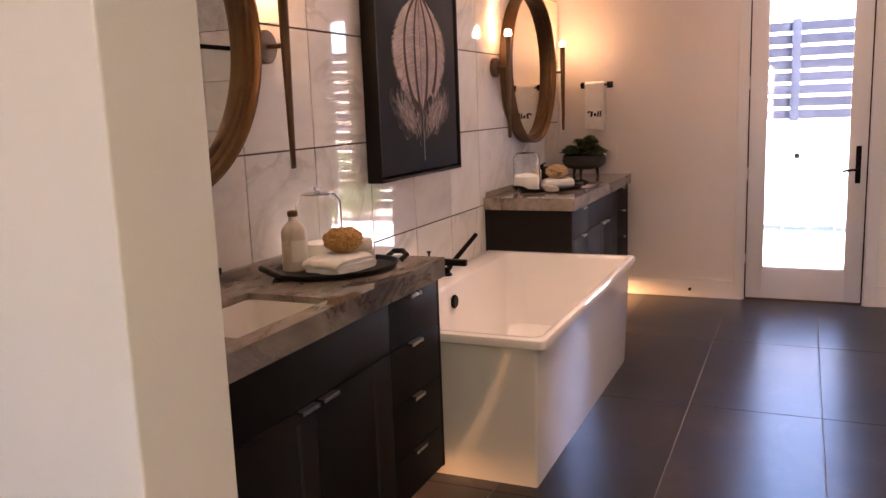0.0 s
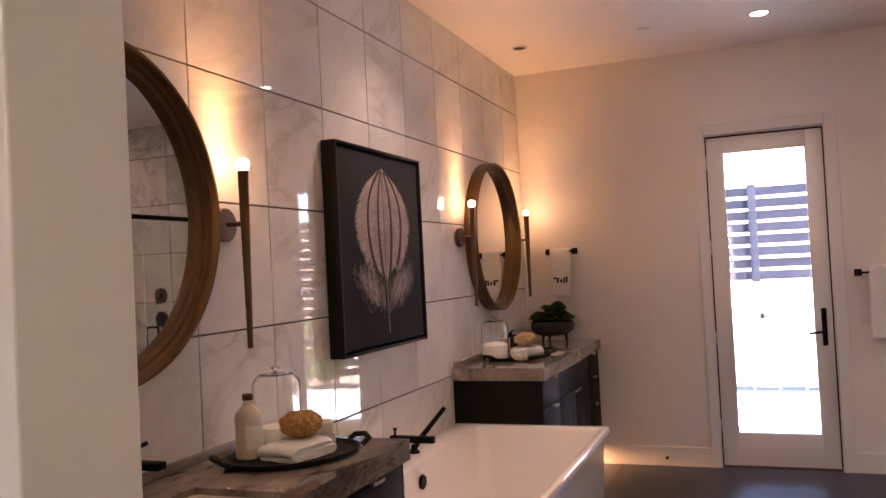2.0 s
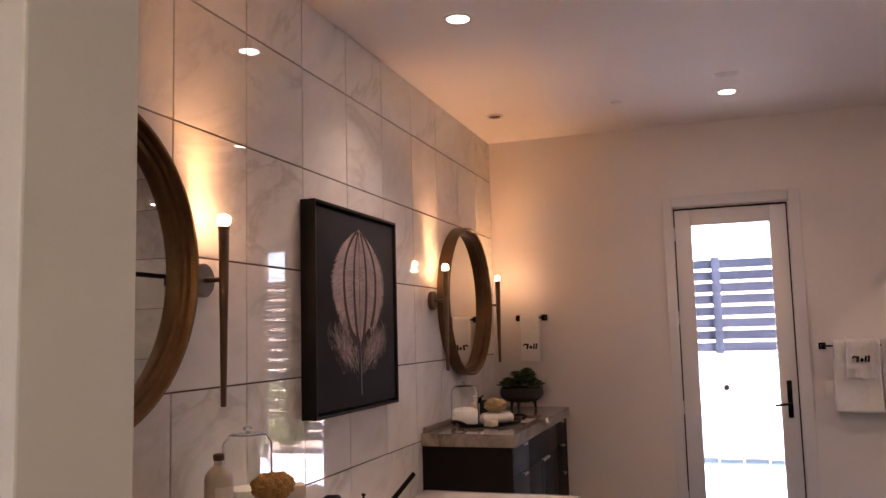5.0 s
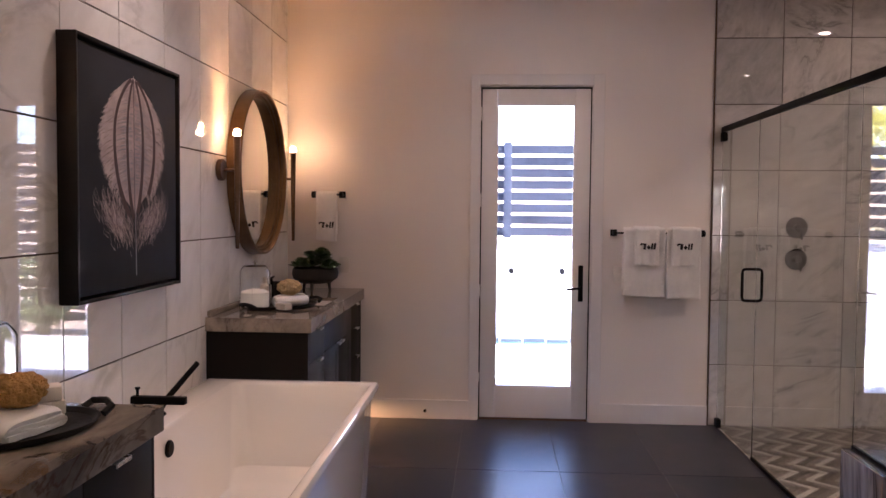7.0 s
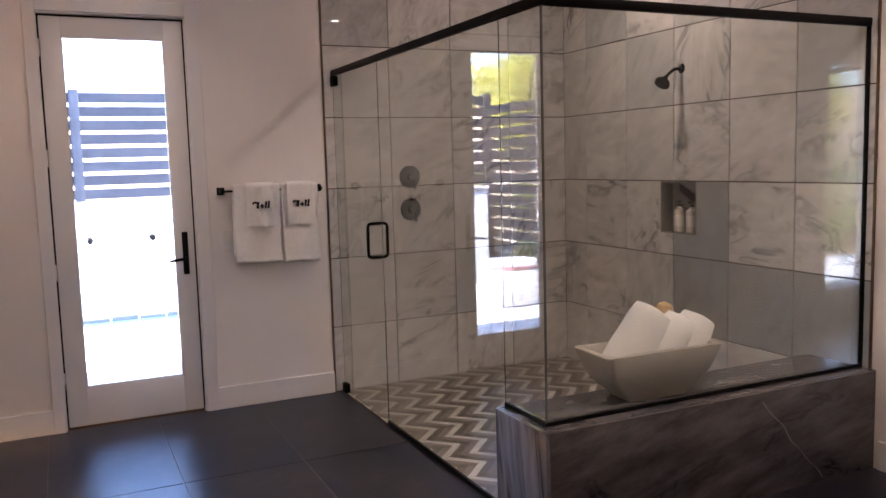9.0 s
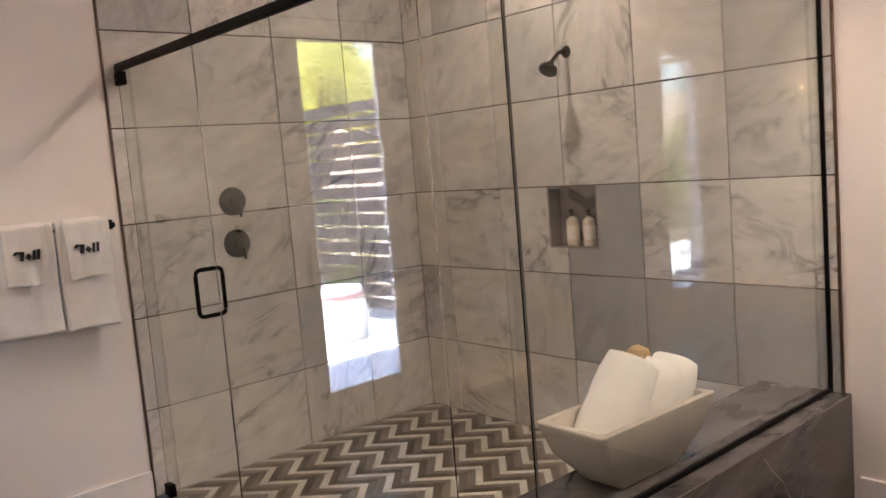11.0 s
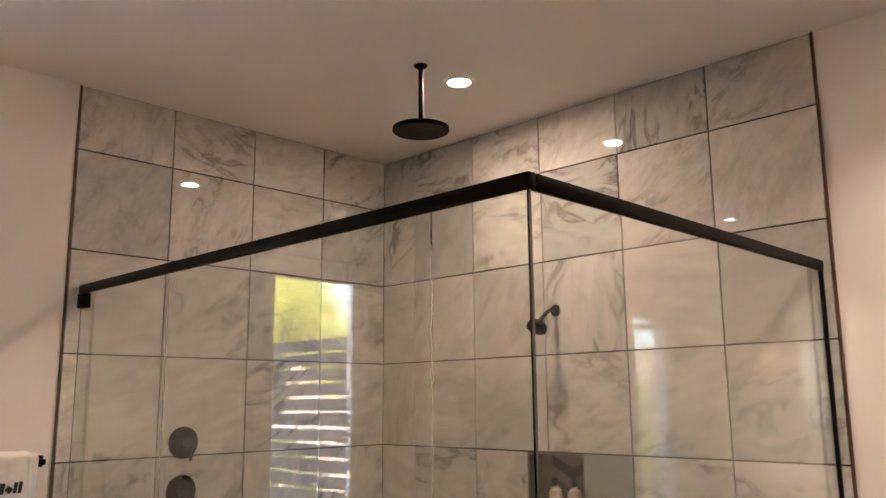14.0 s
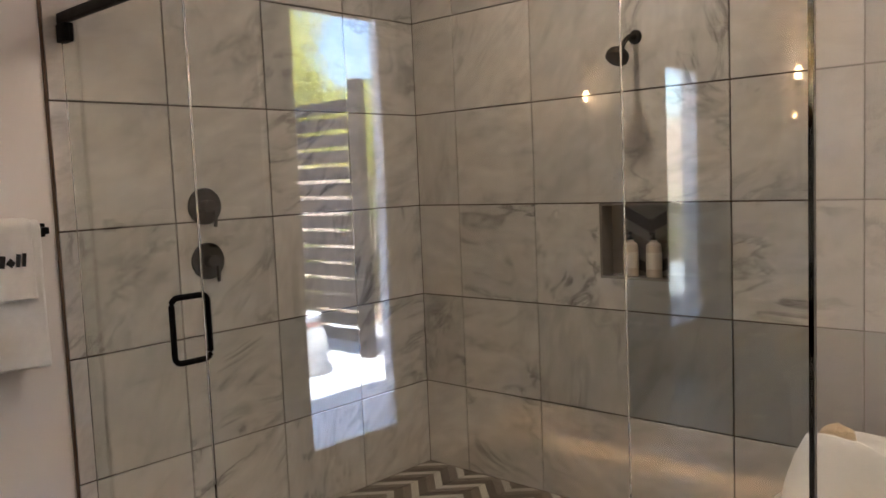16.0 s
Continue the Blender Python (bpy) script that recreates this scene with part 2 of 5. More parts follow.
M_BLACK = surface("matt_black_metal", (0.004, 0.0038, 0.0038), 0.45, metal=0.0, spec=0.07, scale=20, vary=0.2, bump=0.02)
M_BRASS = surface("aged_brass", (0.15, 0.088, 0.042), 0.38, metal=0.85, scale=14, vary=0.25, fine=90, bump=0.05, rvary=0.12)
M_BRONZE = surface("dark_bronze", (0.15, 0.095, 0.06), 0.34, metal=0.85, scale=12, vary=0.2, fine=90, bump=0.03)
M_CHROME = surface("satin_nickel", (0.66, 0.63, 0.60), 0.28, metal=1.0, vary=0.04, bump=0)
M_MIRROR, _t, _n, _l, _b = nodes_of("mirror_silver")
_b.inputs["Base Color"].default_value, _b.inputs["Metallic"].default_value, _b.inputs["Roughness"].default_value = (0.86, 0.87, 0.86, 1), 1.0, 0.0
M_GLASS = glass("clear_glass", (0.985, 1.0, 0.99))
M_SHGLASS = glass("shower_glass", (0.915, 0.950, 0.920), ior=1.42)
M_TOWEL = surface("white_terry", (0.88, 0.86, 0.84), 0.95, scale=30, vary=0.05, fine=420, bump=0.55, spec=0.1)
M_THREAD = surface("black_thread", (0.02, 0.02, 0.022), 0.8, vary=0.1, bump=0.2)
M_TRAY = surface("blackened_wood", (0.006, 0.0055, 0.006), 0.5, scale=12, vary=0.4, fine=60, bump=0.15, spec=0.25)
M_SPONGE = surface("sea_sponge", (0.47, 0.27, 0.10), 0.95, scale=60, vary=0.4, fine=160, bump=1.0, spec=0.1)
M_SPONGE_PALE = surface("pale_sponge", (0.58, 0.42, 0.22), 0.95, scale=50, vary=0.2, fine=200, bump=0.8, spec=0.1)
M_BOTTLE = surface("cream_ceramic", (0.55, 0.48, 0.40), 0.30, scale=10, vary=0.05, fine=50, bump=0.02)
M_PAPER = surface("paper_label", (0.70, 0.66, 0.60), 0.7, vary=0.03, bump=0.02)
M_SOAP = surface("soap_wrap", (0.66, 0.60, 0.53), 0.6, scale=16, vary=0.06, bump=0.05)
M_WAX = surface("white_bath_salt", (0.80, 0.76, 0.72), 0.7, scale=40, vary=0.04, fine=300, bump=0.4)
M_POT = surface("charcoal_clay", (0.035, 0.031, 0.030), 0.6, scale=20, vary=0.25, fine=80, bump=0.2)
M_SUCC = surface("succulent", (0.038, 0.072, 0.024), 0.5, scale=18, vary=0.35, fine=60, bump=0.05, random_tone=0.3)
M_CANVAS = surface("charcoal_canvas", (0.026, 0.028, 0.035), 0.8, scale=4, vary=0.3, fine=500, bump=0.12, spec=0.15)
M_FEATHER = surface("feather_ink", (0.45, 0.365, 0.34), 0.8, scale=14, vary=0.4, fine=300, bump=0.1)
M_FMID = surface("feather_tone", (0.36, 0.28, 0.262), 0.8, scale=12, vary=0.45, fine=300, bump=0.1)
M_FGREY = surface("feather_grey", (0.25, 0.235, 0.25), 0.8, scale=14, vary=0.3, fine=300, bump=0.1)
M_FDARK = surface("feather_shadow", (0.060, 0.034, 0.034), 0.8, scale=9, vary=0.3, fine=300, bump=0.1)
M_FRAME = surface("black_frame_wood", (0.009, 0.0075, 0.0075), 0.45, scale=10, vary=0.2, fine=80, bump=0.03, spec=0.2)
M_CHEV_W = stone("mosaic_white", (0.66, 0.63, 0.57), (0.52, 0.49, 0.44), (0.4, 0.38, 0.34), scale=6, rough=0.25, vein_amount=0.3)
M_CHEV_D = stone("mosaic_brown", (0.135, 0.105, 0.08), (0.09, 0.07, 0.055), (0.20, 0.16, 0.12), scale=6, rough=0.3, vein_amount=0.4)
M_CHEV_T = stone("mosaic_taupe", (0.21, 0.175, 0.14), (0.15, 0.125, 0.10), (0.3, 0.25, 0.2), scale=6, rough=0.3, vein_amount=0.4)
M_TROUGH = surface("cast_stone", (0.40, 0.365, 0.32), 0.85, scale=10, vary=0.12, fine=160, bump=0.25)
M_LAMP_ON = glow("lamp_lens", (1.0, 0.86, 0.66), 3.0)
M_CRYSTAL_ON = glow("lit_bulb", (1.0, 0.62, 0.28), 9.0)
M_CRYSTAL = glass("cut_crystal", (1.0, 0.97, 0.92), ior=1.52)
M_STRIP_ON = glow("led_strip", (1.0, 0.55, 0.22), 1.2)
M_PLASTIC = surface("white_plastic", (0.74, 0.71, 0.67), 0.4, vary=0.02, bump=0)
M_CONCRETE = surface("patio_concrete", (0.74, 0.73, 0.715), 0.9, scale=2.5, vary=0.08, fine=80, bump=0.1)
M_DESERT = surface("desert_soil", (0.42, 0.31, 0.21), 0.95, scale=0.8, vary=0.3, fine=14, bump=0.3)
M_HILL = surface("dry_hillside", (0.30, 0.215, 0.14), 0.95, scale=0.06, vary=0.35, fine=1.5, bump=0.4)
M_STUCCO = surface("white_stucco", (0.75, 0.75, 0.76), 0.9, scale=3, vary=0.05, fine=60, bump=0.25)
M_SLAT = surface("weathered_slat", (0.020, 0.024, 0.034), 0.8, spec=0.15, scale=6, vary=0.25, fine=50, bump=0.15, random_tone=0.15)
M_WATER = surface("pool_water", (0.05, 0.10, 0.12), 0.05, scale=6, vary=0.2, fine=12, bump=0.2)
M_POOLTILE = surface("pool_tile", (0.075, 0.088, 0.095), 0.8, scale=20, vary=0.3, bump=0.05, spec=0.1)
M_ROPE = surface("woven_rope", (0.70, 0.67, 0.62), 0.9, scale=30, vary=0.08, fine=90, bump=0.3)
M_RED = surface("coral_paint", (0.66, 0.27, 0.22), 0.5, scale=8, vary=0.08, bump=0.05)


def leafy(name, color, through_color, share=0.5):
    """Thin leaf: reflects on the lit side and lets light through to the other."""
    m = surface(name, color, 0.6, scale=3, vary=0.4, fine=30, bump=0, random_tone=0.2)
    n, l = m.node_tree.nodes, m.node_tree.links
    tr = n.new("ShaderNodeBsdfTranslucent")
    tr.inputs["Color"].default_value = (*through_color, 1)
    mx = n.new("ShaderNodeMixShader")
    mx.inputs[0].default_value = share
    l.new(n["Principled BSDF"].outputs[0], mx.inputs[1])
    l.new(tr.outputs[0], mx.inputs[2])
    l.new(mx.outputs[0], n["Material Output"].inputs["Surface"])
    return m


M_LEAF = leafy("palo_verde_leaf", (0.52, 0.50, 0.12), (0.62, 0.60, 0.10))
M_SHRUB = leafy("shrub_leaf", (0.14, 0.21, 0.055), (0.23, 0.32, 0.06))
M_HOUSEPLANT = leafy("dark_plant_leaf", (0.04, 0.07, 0.025), (0.05, 0.09, 0.02), 0.3)
M_BARK = surface("bark", (0.16, 0.14, 0.08), 0.9, scale=12, vary=0.3, fine=60, bump=0.4)
M_ROOF = surface("roof_tile", (0.20, 0.13, 0.10), 0.9, scale=5, vary=0.2, bump=0.2)


# ---- building helpers ----
def box(bm, x0, x1, y0, y1, z0, z1, bevel=0.0, seg=2):
    v = [bm.verts.new(p) for p in ((x0, y0, z0), (x1, y0, z0), (x1, y1, z0), (x0, y1, z0), (x0, y0, z1), (x1, y0, z1), (x1, y1, z1), (x0, y1, z1))]
    fs = [bm.faces.new([v[i] for i in q]) for q in ((3, 2, 1, 0), (4, 5, 6, 7), (0, 1, 5, 4), (1, 2, 6, 5), (2, 3, 7, 6), (3, 0, 4, 7))]
    if bevel:
        es = list({e for f in fs for e in f.edges})
        bmesh.ops.bevel(bm, geom=es, offset=bevel, segments=seg, affect="EDGES", profile=0.5)
    return bm


def B(*a, **k):
    return box(bmesh.new(), *a, **k)


def lathe(bm, profile, cx=0, cy=0, cz=0, n=32, axis="z", arc=None):
    """Turns a profile of (radius, height) about an axis."""
    rings = []
    for r, h in profile:
        ring = []
        for i in range(n):
            a = 2 * math.pi * i / n
            p = (r * math.cos(a), r * math.sin(a), h)
            if axis == "x":
                p = (h, r * math.cos(a), r * math.sin(a))
            elif axis == "y":
                p = (r * math.sin(a), h, r * math.cos(a))
            ring.append(bm.verts.new((p[0] + cx, p[1] + cy, p[2] + cz)))
        rings.append(ring)
    for a, b in zip(rings, rings[1:]):
        for i in range(n):
            bm.faces.new((a[i], a[(i + 1) % n], b[(i + 1) % n], b[i]))
    if profile[0][0] > 1e-6 and profile[0] != profile[-1]:
        bm.faces.new(rings[0][::-1])
    if profile[-1][0] > 1e-6 and profile[0] != profile[-1]:
        bm.faces.new(rings[-1])
    return bm


def tube(bm, points, r, n=10, r_end=None, closed=False):
    """A round bar along a line of points."""
    pts = [Vector(p) for p in points]
    rings = []
    for i, p in enumerate(pts):
        a = pts[i - 1] if (i or closed) else p
        c = pts[(i + 1) % len(pts)] if (i + 1 < len(pts) or closed) else p
        d = (c - a).normalized()
        s = d.orthogonal() if abs(d.z) > 0.99 else d.cross(Vector((0, 0, 1)))
        s.normalize()
        u = s.cross(d)
        rr = r if r_end is None else r + (r_end - r) * i / (len(pts) - 1)
        rings.append([bm.verts.new(p + (s * math.cos(2 * math.pi * k / n) + u * math.sin(2 * math.pi * k / n)) * rr) for k in range(n)])
    pairs = list(zip(rings, rings[1:])) + ([(rings[-1], rings[0])] if closed else [])
    for a, b in pairs:
        for k in range(n):
            bm.faces.new((a[k], a[(k + 1) % n], b[(k + 1) % n], b[k]))
    if not closed:
        bm.faces.new(rings[0][::-1])
        bm.faces.new(rings[-1])
    return bm


def rounded(cx, cy, wx, wy, r, z, n=5):
    """Points of a rounded rectangle."""
    out = []
    for qx, qy, a0 in ((1, 1, 0), (-1, 1, 90), (-1, -1, 180), (1, -1, 270)):
        for k in range(n + 1):
            a = radians(a0 + 90 * k / n)
            out.append((cx + qx * (wx / 2 - r) + r * math.cos(a), cy + qy * (wy / 2 - r) + r * math.sin(a), z))
    return out


def loft(bm, loops, cap_start=True, cap_end=True):
    rings = [[bm.verts.new(p) for p in lp] for lp in loops]
    for a, b in zip(rings, rings[1:]):
        k = len(a)
        for i in range(k):
            bm.faces.new((a[i], a[(i + 1) % k], b[(i + 1) % k], b[i]))
    if cap_start:
        bm.faces.new(rings[0][::-1])
    if cap_end:
        bm.faces.new(rings[-1])
    return bm


def mesh_of(bm, name, material, smooth=True):
    bmesh.ops.recalc_face_normals(bm, faces=bm.faces)
    me = bpy.data.meshes.new(name)
    bm.to_mesh(me)
    bm.free()
    if material:
        me.materials.append(material)
    if smooth:
        me.shade_smooth()
        me.set_sharp_from_angle(angle=radians(34))
    return me


def part(name, bm, material, parent=None, label="", smooth=True):
    ob = new(name, mesh_of(bm, name, material, smooth))
    if parent:
        ob.parent = parent
    return tagged(ob, label=label)


def empty(name, label, category, m=None, group="", kind=""):
    ob = new(name)
    ob.empty_display_size = 0.05
    if m:
        ob.matrix_basis = m
    return tagged(ob, label, category, group, kind)


def thing(name, bm, material, label, category, group="", kind=""):
    return tagged(part(name, bm, material), label, category, group, kind)


def structure(name, bm, material, label, category):
    return tagged(part(name, bm, material, smooth=False), label, category, kind="structure")


def slab_with_hole(bm, x0, x1, y0, y1, z0, z1, hx0, hx1, hy0, hy1):
    xs, ys = (x0, hx0, hx1, x1), (y0, hy0, hy1, y1)
    g = {}
    for k, z in enumerate((z0, z1)):
        for i, x in enumerate(xs):
            for j, y in enumerate(ys):
                g[i, j, k] = bm.verts.new((x, y, z))
    for i in range(3):
        for j in range(3):
            if (i, j) == (1, 1):
                continue
            bm.faces.new([g[a, b, 1] for a, b in ((i, j), (i + 1, j), (i + 1, j + 1), (i, j + 1))])
            bm.faces.new([g[a, b, 0] for a, b in ((i, j), (i, j + 1), (i + 1, j + 1), (i + 1, j))])
    for i in range(3):
        bm.faces.new((g[i, 0, 0], g[i + 1, 0, 0], g[i + 1, 0, 1], g[i, 0, 1]))
        bm.faces.new((g[i, 3, 0], g[i, 3, 1], g[i + 1, 3, 1], g[i + 1, 3, 0]))
        bm.faces.new((g[0, i, 0], g[0, i, 1], g[0, i + 1, 1], g[0, i + 1, 0]))
        bm.faces.new((g[3, i, 0], g[3, i + 1, 0], g[3, i + 1, 1], g[3, i, 1]))
    for a, b in (((1, 1), (2, 1)), ((2, 1), (2, 2)), ((2, 2), (1, 2)), ((1, 2), (1, 1))):
        bm.faces.new((g[a[0], a[1], 0], g[a[0], a[1], 1], g[b[0], b[1], 1], g[b[0], b[1], 0]))
    return bm


# ---- the shell of the rooms ----
WX, EX, NY, SY = -1.66, 3.31, 8.12, 2.67      # finished faces: west, east, north, south
TILE = 0.468
ZJ = [0.444 + TILE * k for k in range(-1, 6)]  # heights of the tile joints
ZJ[0] = 0.0

# door opening in the north wall
DX0, DX1, DZ = -0.245, 0.581, 2.455
wall_west = structure("wall_west", B(WX - 0.25, WX - 0.009, 2.40, 8.40, -0.05, 3.3), M_GROUT, "wall clad in large polished marble tiles with dark joints", "wall")
bm = bmesh.new()
box(bm, WX - 0.009, DX0, NY, NY + 0.24, -0.05, CEIL)
box(bm, DX1, 1.432, NY, NY + 0.24, -0.05, CEIL)
box(bm, DX0, DX1, NY, NY + 0.24, DZ, CEIL)
wall_north = structure("wall_north", bm, M_PAINT, "warm white painted plaster wall with the patio door", "wall")
wall_shower_north = structure("wall_shower_north", B(1.4325, EX + 0.25, NY + 0.005, NY + 0.24, -0.05, 3.3), M_GROUT, "shower wall clad in polished marble tiles", "wall")
NI = (6.700, 7.030, 1.050, 1.377)              # niche: y, y, z, z
bm = bmesh.new()
box(bm, EX + 0.005, EX + 0.25, 5.505, NI[0], -0.05, 3.3)
box(bm, EX + 0.005, EX + 0.25, NI[1], NY + 0.005, -0.05, 3.3)
box(bm, EX + 0.005, EX + 0.25, NI[0], NI[1], -0.05, NI[2])
box(bm, EX + 0.005, EX + 0.25, NI[0], NI[1], NI[3], 3.3)
box(bm, EX + 0.10, EX + 0.25, NI[0], NI[1], NI[2], NI[3])
wall_shower_east = structure("wall_shower_east", bm, M_GROUT, "shower wall clad in polished marble tiles with a recessed niche", "wall")
wall_east = structure("wall_east", B(EX + 0.002, EX + 0.25, 2.40, 5.504, -0.05, CEIL), M_PAINT, "warm white painted plaster wall beside the shower", "wall")
# wall with the opening that the walk comes in by
OX0, OX1, OZ = -0.652, 0.32, 2.46
bm = bmesh.new()
box(bm, -3.0, OX0, 2.432, 2.624, -0.05, CEIL, bevel=0.004)
box(bm, -3.0, OX0 - 0.06, 2.624, SY, -0.05, CEIL)
box(bm, OX1, EX + 0.25, 2.42, SY, -0.05, CEIL)
box(bm, OX0 - 0.004, OX1, 2.433, SY, OZ, CEIL)
wall_south = structure("wall_south", bm, M_PAINT, "cream painted wall with a cased opening into the bathroom", "wall")
# the room that the walk starts in
bm = bmesh.new()
box(bm, -3.2, -3.0, -2.2, 2.42, -0.05, CEIL)
box(bm, 2.6, 2.8, -2.2, 2.42, -0.05, CEIL)
# opening in the unseen end wall, added to let sky light in
box(bm, -3.2, -1.4, -2.4, -2.2, -0.05, CEIL)
box(bm, -0.4, 2.8, -2.4, -2.2, -0.05, CEIL)
box(bm, -1.4, -0.4, -2.4, -2.2, 2.1, CEIL)
box(bm, -1.4, -0.4, -2.4, -2.2, -0.05, 0.8)
structure("wall_entry_room", bm, M_PAINT, "plain cream walls of the adjoining room", "wall")
structure("floor_entry_room", B(-3.2, 2.8, -2.4, 2.43, -0.2, -0.002), M_SLATE, "dark floor of the adjoining room", "floor")
structure("ceiling", B(-3.2, EX + 0.25, -2.4, NY + 0.24, CEIL, CEIL + 0.12), M_CEIL, "flat warm white painted ceiling", "ceiling")
structure("roof", B(-3.6, EX + 0.7, -2.9, 9.02, 3.25, 3.42), M_ROOF, "roof slab with an overhanging eave", "roof")

# trims
bm = bmesh.new()
for x0, x1 in ((WX + 0.001, -0.306), (0.656, 1.424)):
    box(bm, x0, x1, NY - 0.016, NY - 0.0005, 0.0, 0.142, bevel=0.003)
structure("baseboard_north", bm, M_TRIM, "white painted flat baseboard", "baseboard")
structure("baseboard_east", B(EX - 0.014, EX + 0.0015, SY, 5.44, 0, 0.142, bevel=0.003), M_TRIM, "white painted flat baseboard", "baseboard")
structure("baseboard_south", B(OX1 + 0.002, EX - 0.015, SY + 0.0005, SY + 0.016, 0, 0.142, bevel=0.003), M_TRIM, "white painted flat baseboard", "baseboard")
bm = bmesh.new()
box(bm, 1.424, 1.4322, NY - 0.010, NY + 0.003, 0, CEIL)
structure("trim_tile_edge_north", bm, M_BRONZE, "dark bronze metal strip that ends the tiles", "trim")
structure("trim_tile_edge_east", B(EX - 0.010, EX + 0.003, 5.4955, 5.504, 0.0, CEIL), M_BRONZE, "dark bronze metal strip that ends the tiles", "trim")

# door casing and jamb
SX0, SX1, GX0, GX1, GZ0, GZ1, DY = -0.224, 0.560, -0.115, 0.452, 0.243, 2.32, 8.140
bm = bmesh.new()
box(bm, -0.306, DX0 + 0.004, NY - 0.020, NY - 0.0005, 0, DZ + 0.075, bevel=0.003)
box(bm, DX1 - 0.004, 0.656, NY - 0.020, NY - 0.0005, 0, DZ + 0.075, bevel=0.003)
box(bm, DX0 + 0.005, DX1 - 0.005, NY - 0.0195, NY - 0.001, DZ - 0.002, DZ + 0.0745, bevel=0.003)
structure("trim_door_casing", bm, M_TRIM, "white painted flat door casing", "door casing")
bm = bmesh.new()
box(bm, DX0 + 0.0005, DX0 + 0.011, NY + 0.002, NY + 0.238, 0, DZ - 0.001)
box(bm, DX1 - 0.011, DX1 - 0.0005, NY + 0.002, NY + 0.238, 0, DZ - 0.001)
box(bm, DX0 + 0.012, DX1 - 0.012, NY + 0.002, NY + 0.238, DZ - 0.012, DZ - 0.001)
structure("trim_door_jamb", bm, M_TRIM, "white painted door jamb", "door jamb")
# weatherstrip; its black also paints the shade in the gap round the slab
bm = bmesh.new()
box(bm, DX0 + 0.0112, -0.212, 8.1875, 8.217, 0.012, DZ - 0.013)
box(bm, 0.548, DX1 - 0.0112, 8.1875, 8.217, 0.012, DZ - 0.013)
box(bm, -0.2118, 0.5478, 8.1875, 8.217, 2.42, DZ - 0.013)
box(bm, DX0 + 0.0112, SX0 - 0.0006, DY + 0.008, 8.187, 0.015, DZ - 0.013)
box(bm, SX1 + 0.0006, DX1 - 0.0112, DY + 0.008, 8.187, 0.015, DZ - 0.013)
box(bm, SX0, SX1, DY + 0.008, 8.187, 2.4306, DZ - 0.0132)
structure("trim_door_stop", bm, M_BLACK, "dark weatherstrip round the door", "weatherstrip")
structure("trim_threshold", B(DX0 + 0.012, DX1 - 0.012, NY + 0.03, NY + 0.26, -0.02, 0.012, bevel=0.003), M_BRONZE, "dark metal door threshold", "threshold")

# patio door
door = empty("door_patio", "white painted patio door with one tall clear glass pane, closed", "door", kind="structure")
part("stile", B(SX0, GX0, DY, DY + 0.045, 0.015, 2.430, bevel=0.002), M_TRIM, door)
part("stile", B(GX1, SX1, DY, DY + 0.045, 0.015, 2.430, bevel=0.002), M_TRIM, door)
part("rail", B(GX0 + 0.0005, GX1 - 0.0005, DY + 0.001, DY + 0.044, 0.015, GZ0, bevel=0.002), M_TRIM, door)
part("rail", B(GX0 + 0.0005, GX1 - 0.0005, DY + 0.001, DY + 0.044, GZ1, 2.430, bevel=0.002), M_TRIM, door)
bm = bmesh.new()
for x0, x1, z0, z1 in ((GX0, GX0 + 0.010, GZ0, GZ1), (GX1 - 0.010, GX1, GZ0, GZ1), (GX0 + 0.010, GX1 - 0.010, GZ0, GZ0 + 0.010), (GX0 + 0.010, GX1 - 0.010, GZ1 - 0.010, GZ1)):
    box(bm, x0, x1, DY + 0.006, DY + 0.040, z0, z1)
part("glazing_bead", bm, M_TRIM, door)
pane = part("pane", B(GX0 + 0.002, GX1 - 0.002, DY + 0.018, DY + 0.026, GZ0 + 0.002, GZ1 - 0.002), M_GLASS, door, "clear glass pane", smooth=False)
pane.visible_shadow = False
handle = part("handle_plate", B(0.487, 0.522, DY - 0.012, DY, 0.885, 1.150, bevel=0.004), M_BLACK, door, "black metal handle plate")
bm = bmesh.new()
tube(bm, [(0.505, DY - 0.01, 0.985), (0.505, DY - 0.05, 0.985)], 0.011, 12)
tube(bm, [(0.512, DY - 0.05, 0.985), (0.46, DY - 0.052, 0.983), (0.40, DY - 0.05, 0.975)], 0.009, 10)
part("lever", bm, M_BLACK, handle)
for z in (0.30, 0.95, 1.62, 2.25):
    part("hinge", lathe(bmesh.new(), [(0.007, -0.05), (0.007, 0.05)], DX0 + 0.012, DY - 0.006, z, 10), M_CHROME, door)

# floor: large dark tiles in a bed of grout
floor = structure("floor", B(-3.0, EX + 0.25, 2.43, NY + 0.24, -0.2, -0.003), M_FGROUT, "dark slate-look porcelain floor tiles with thin pale joints", "floor")


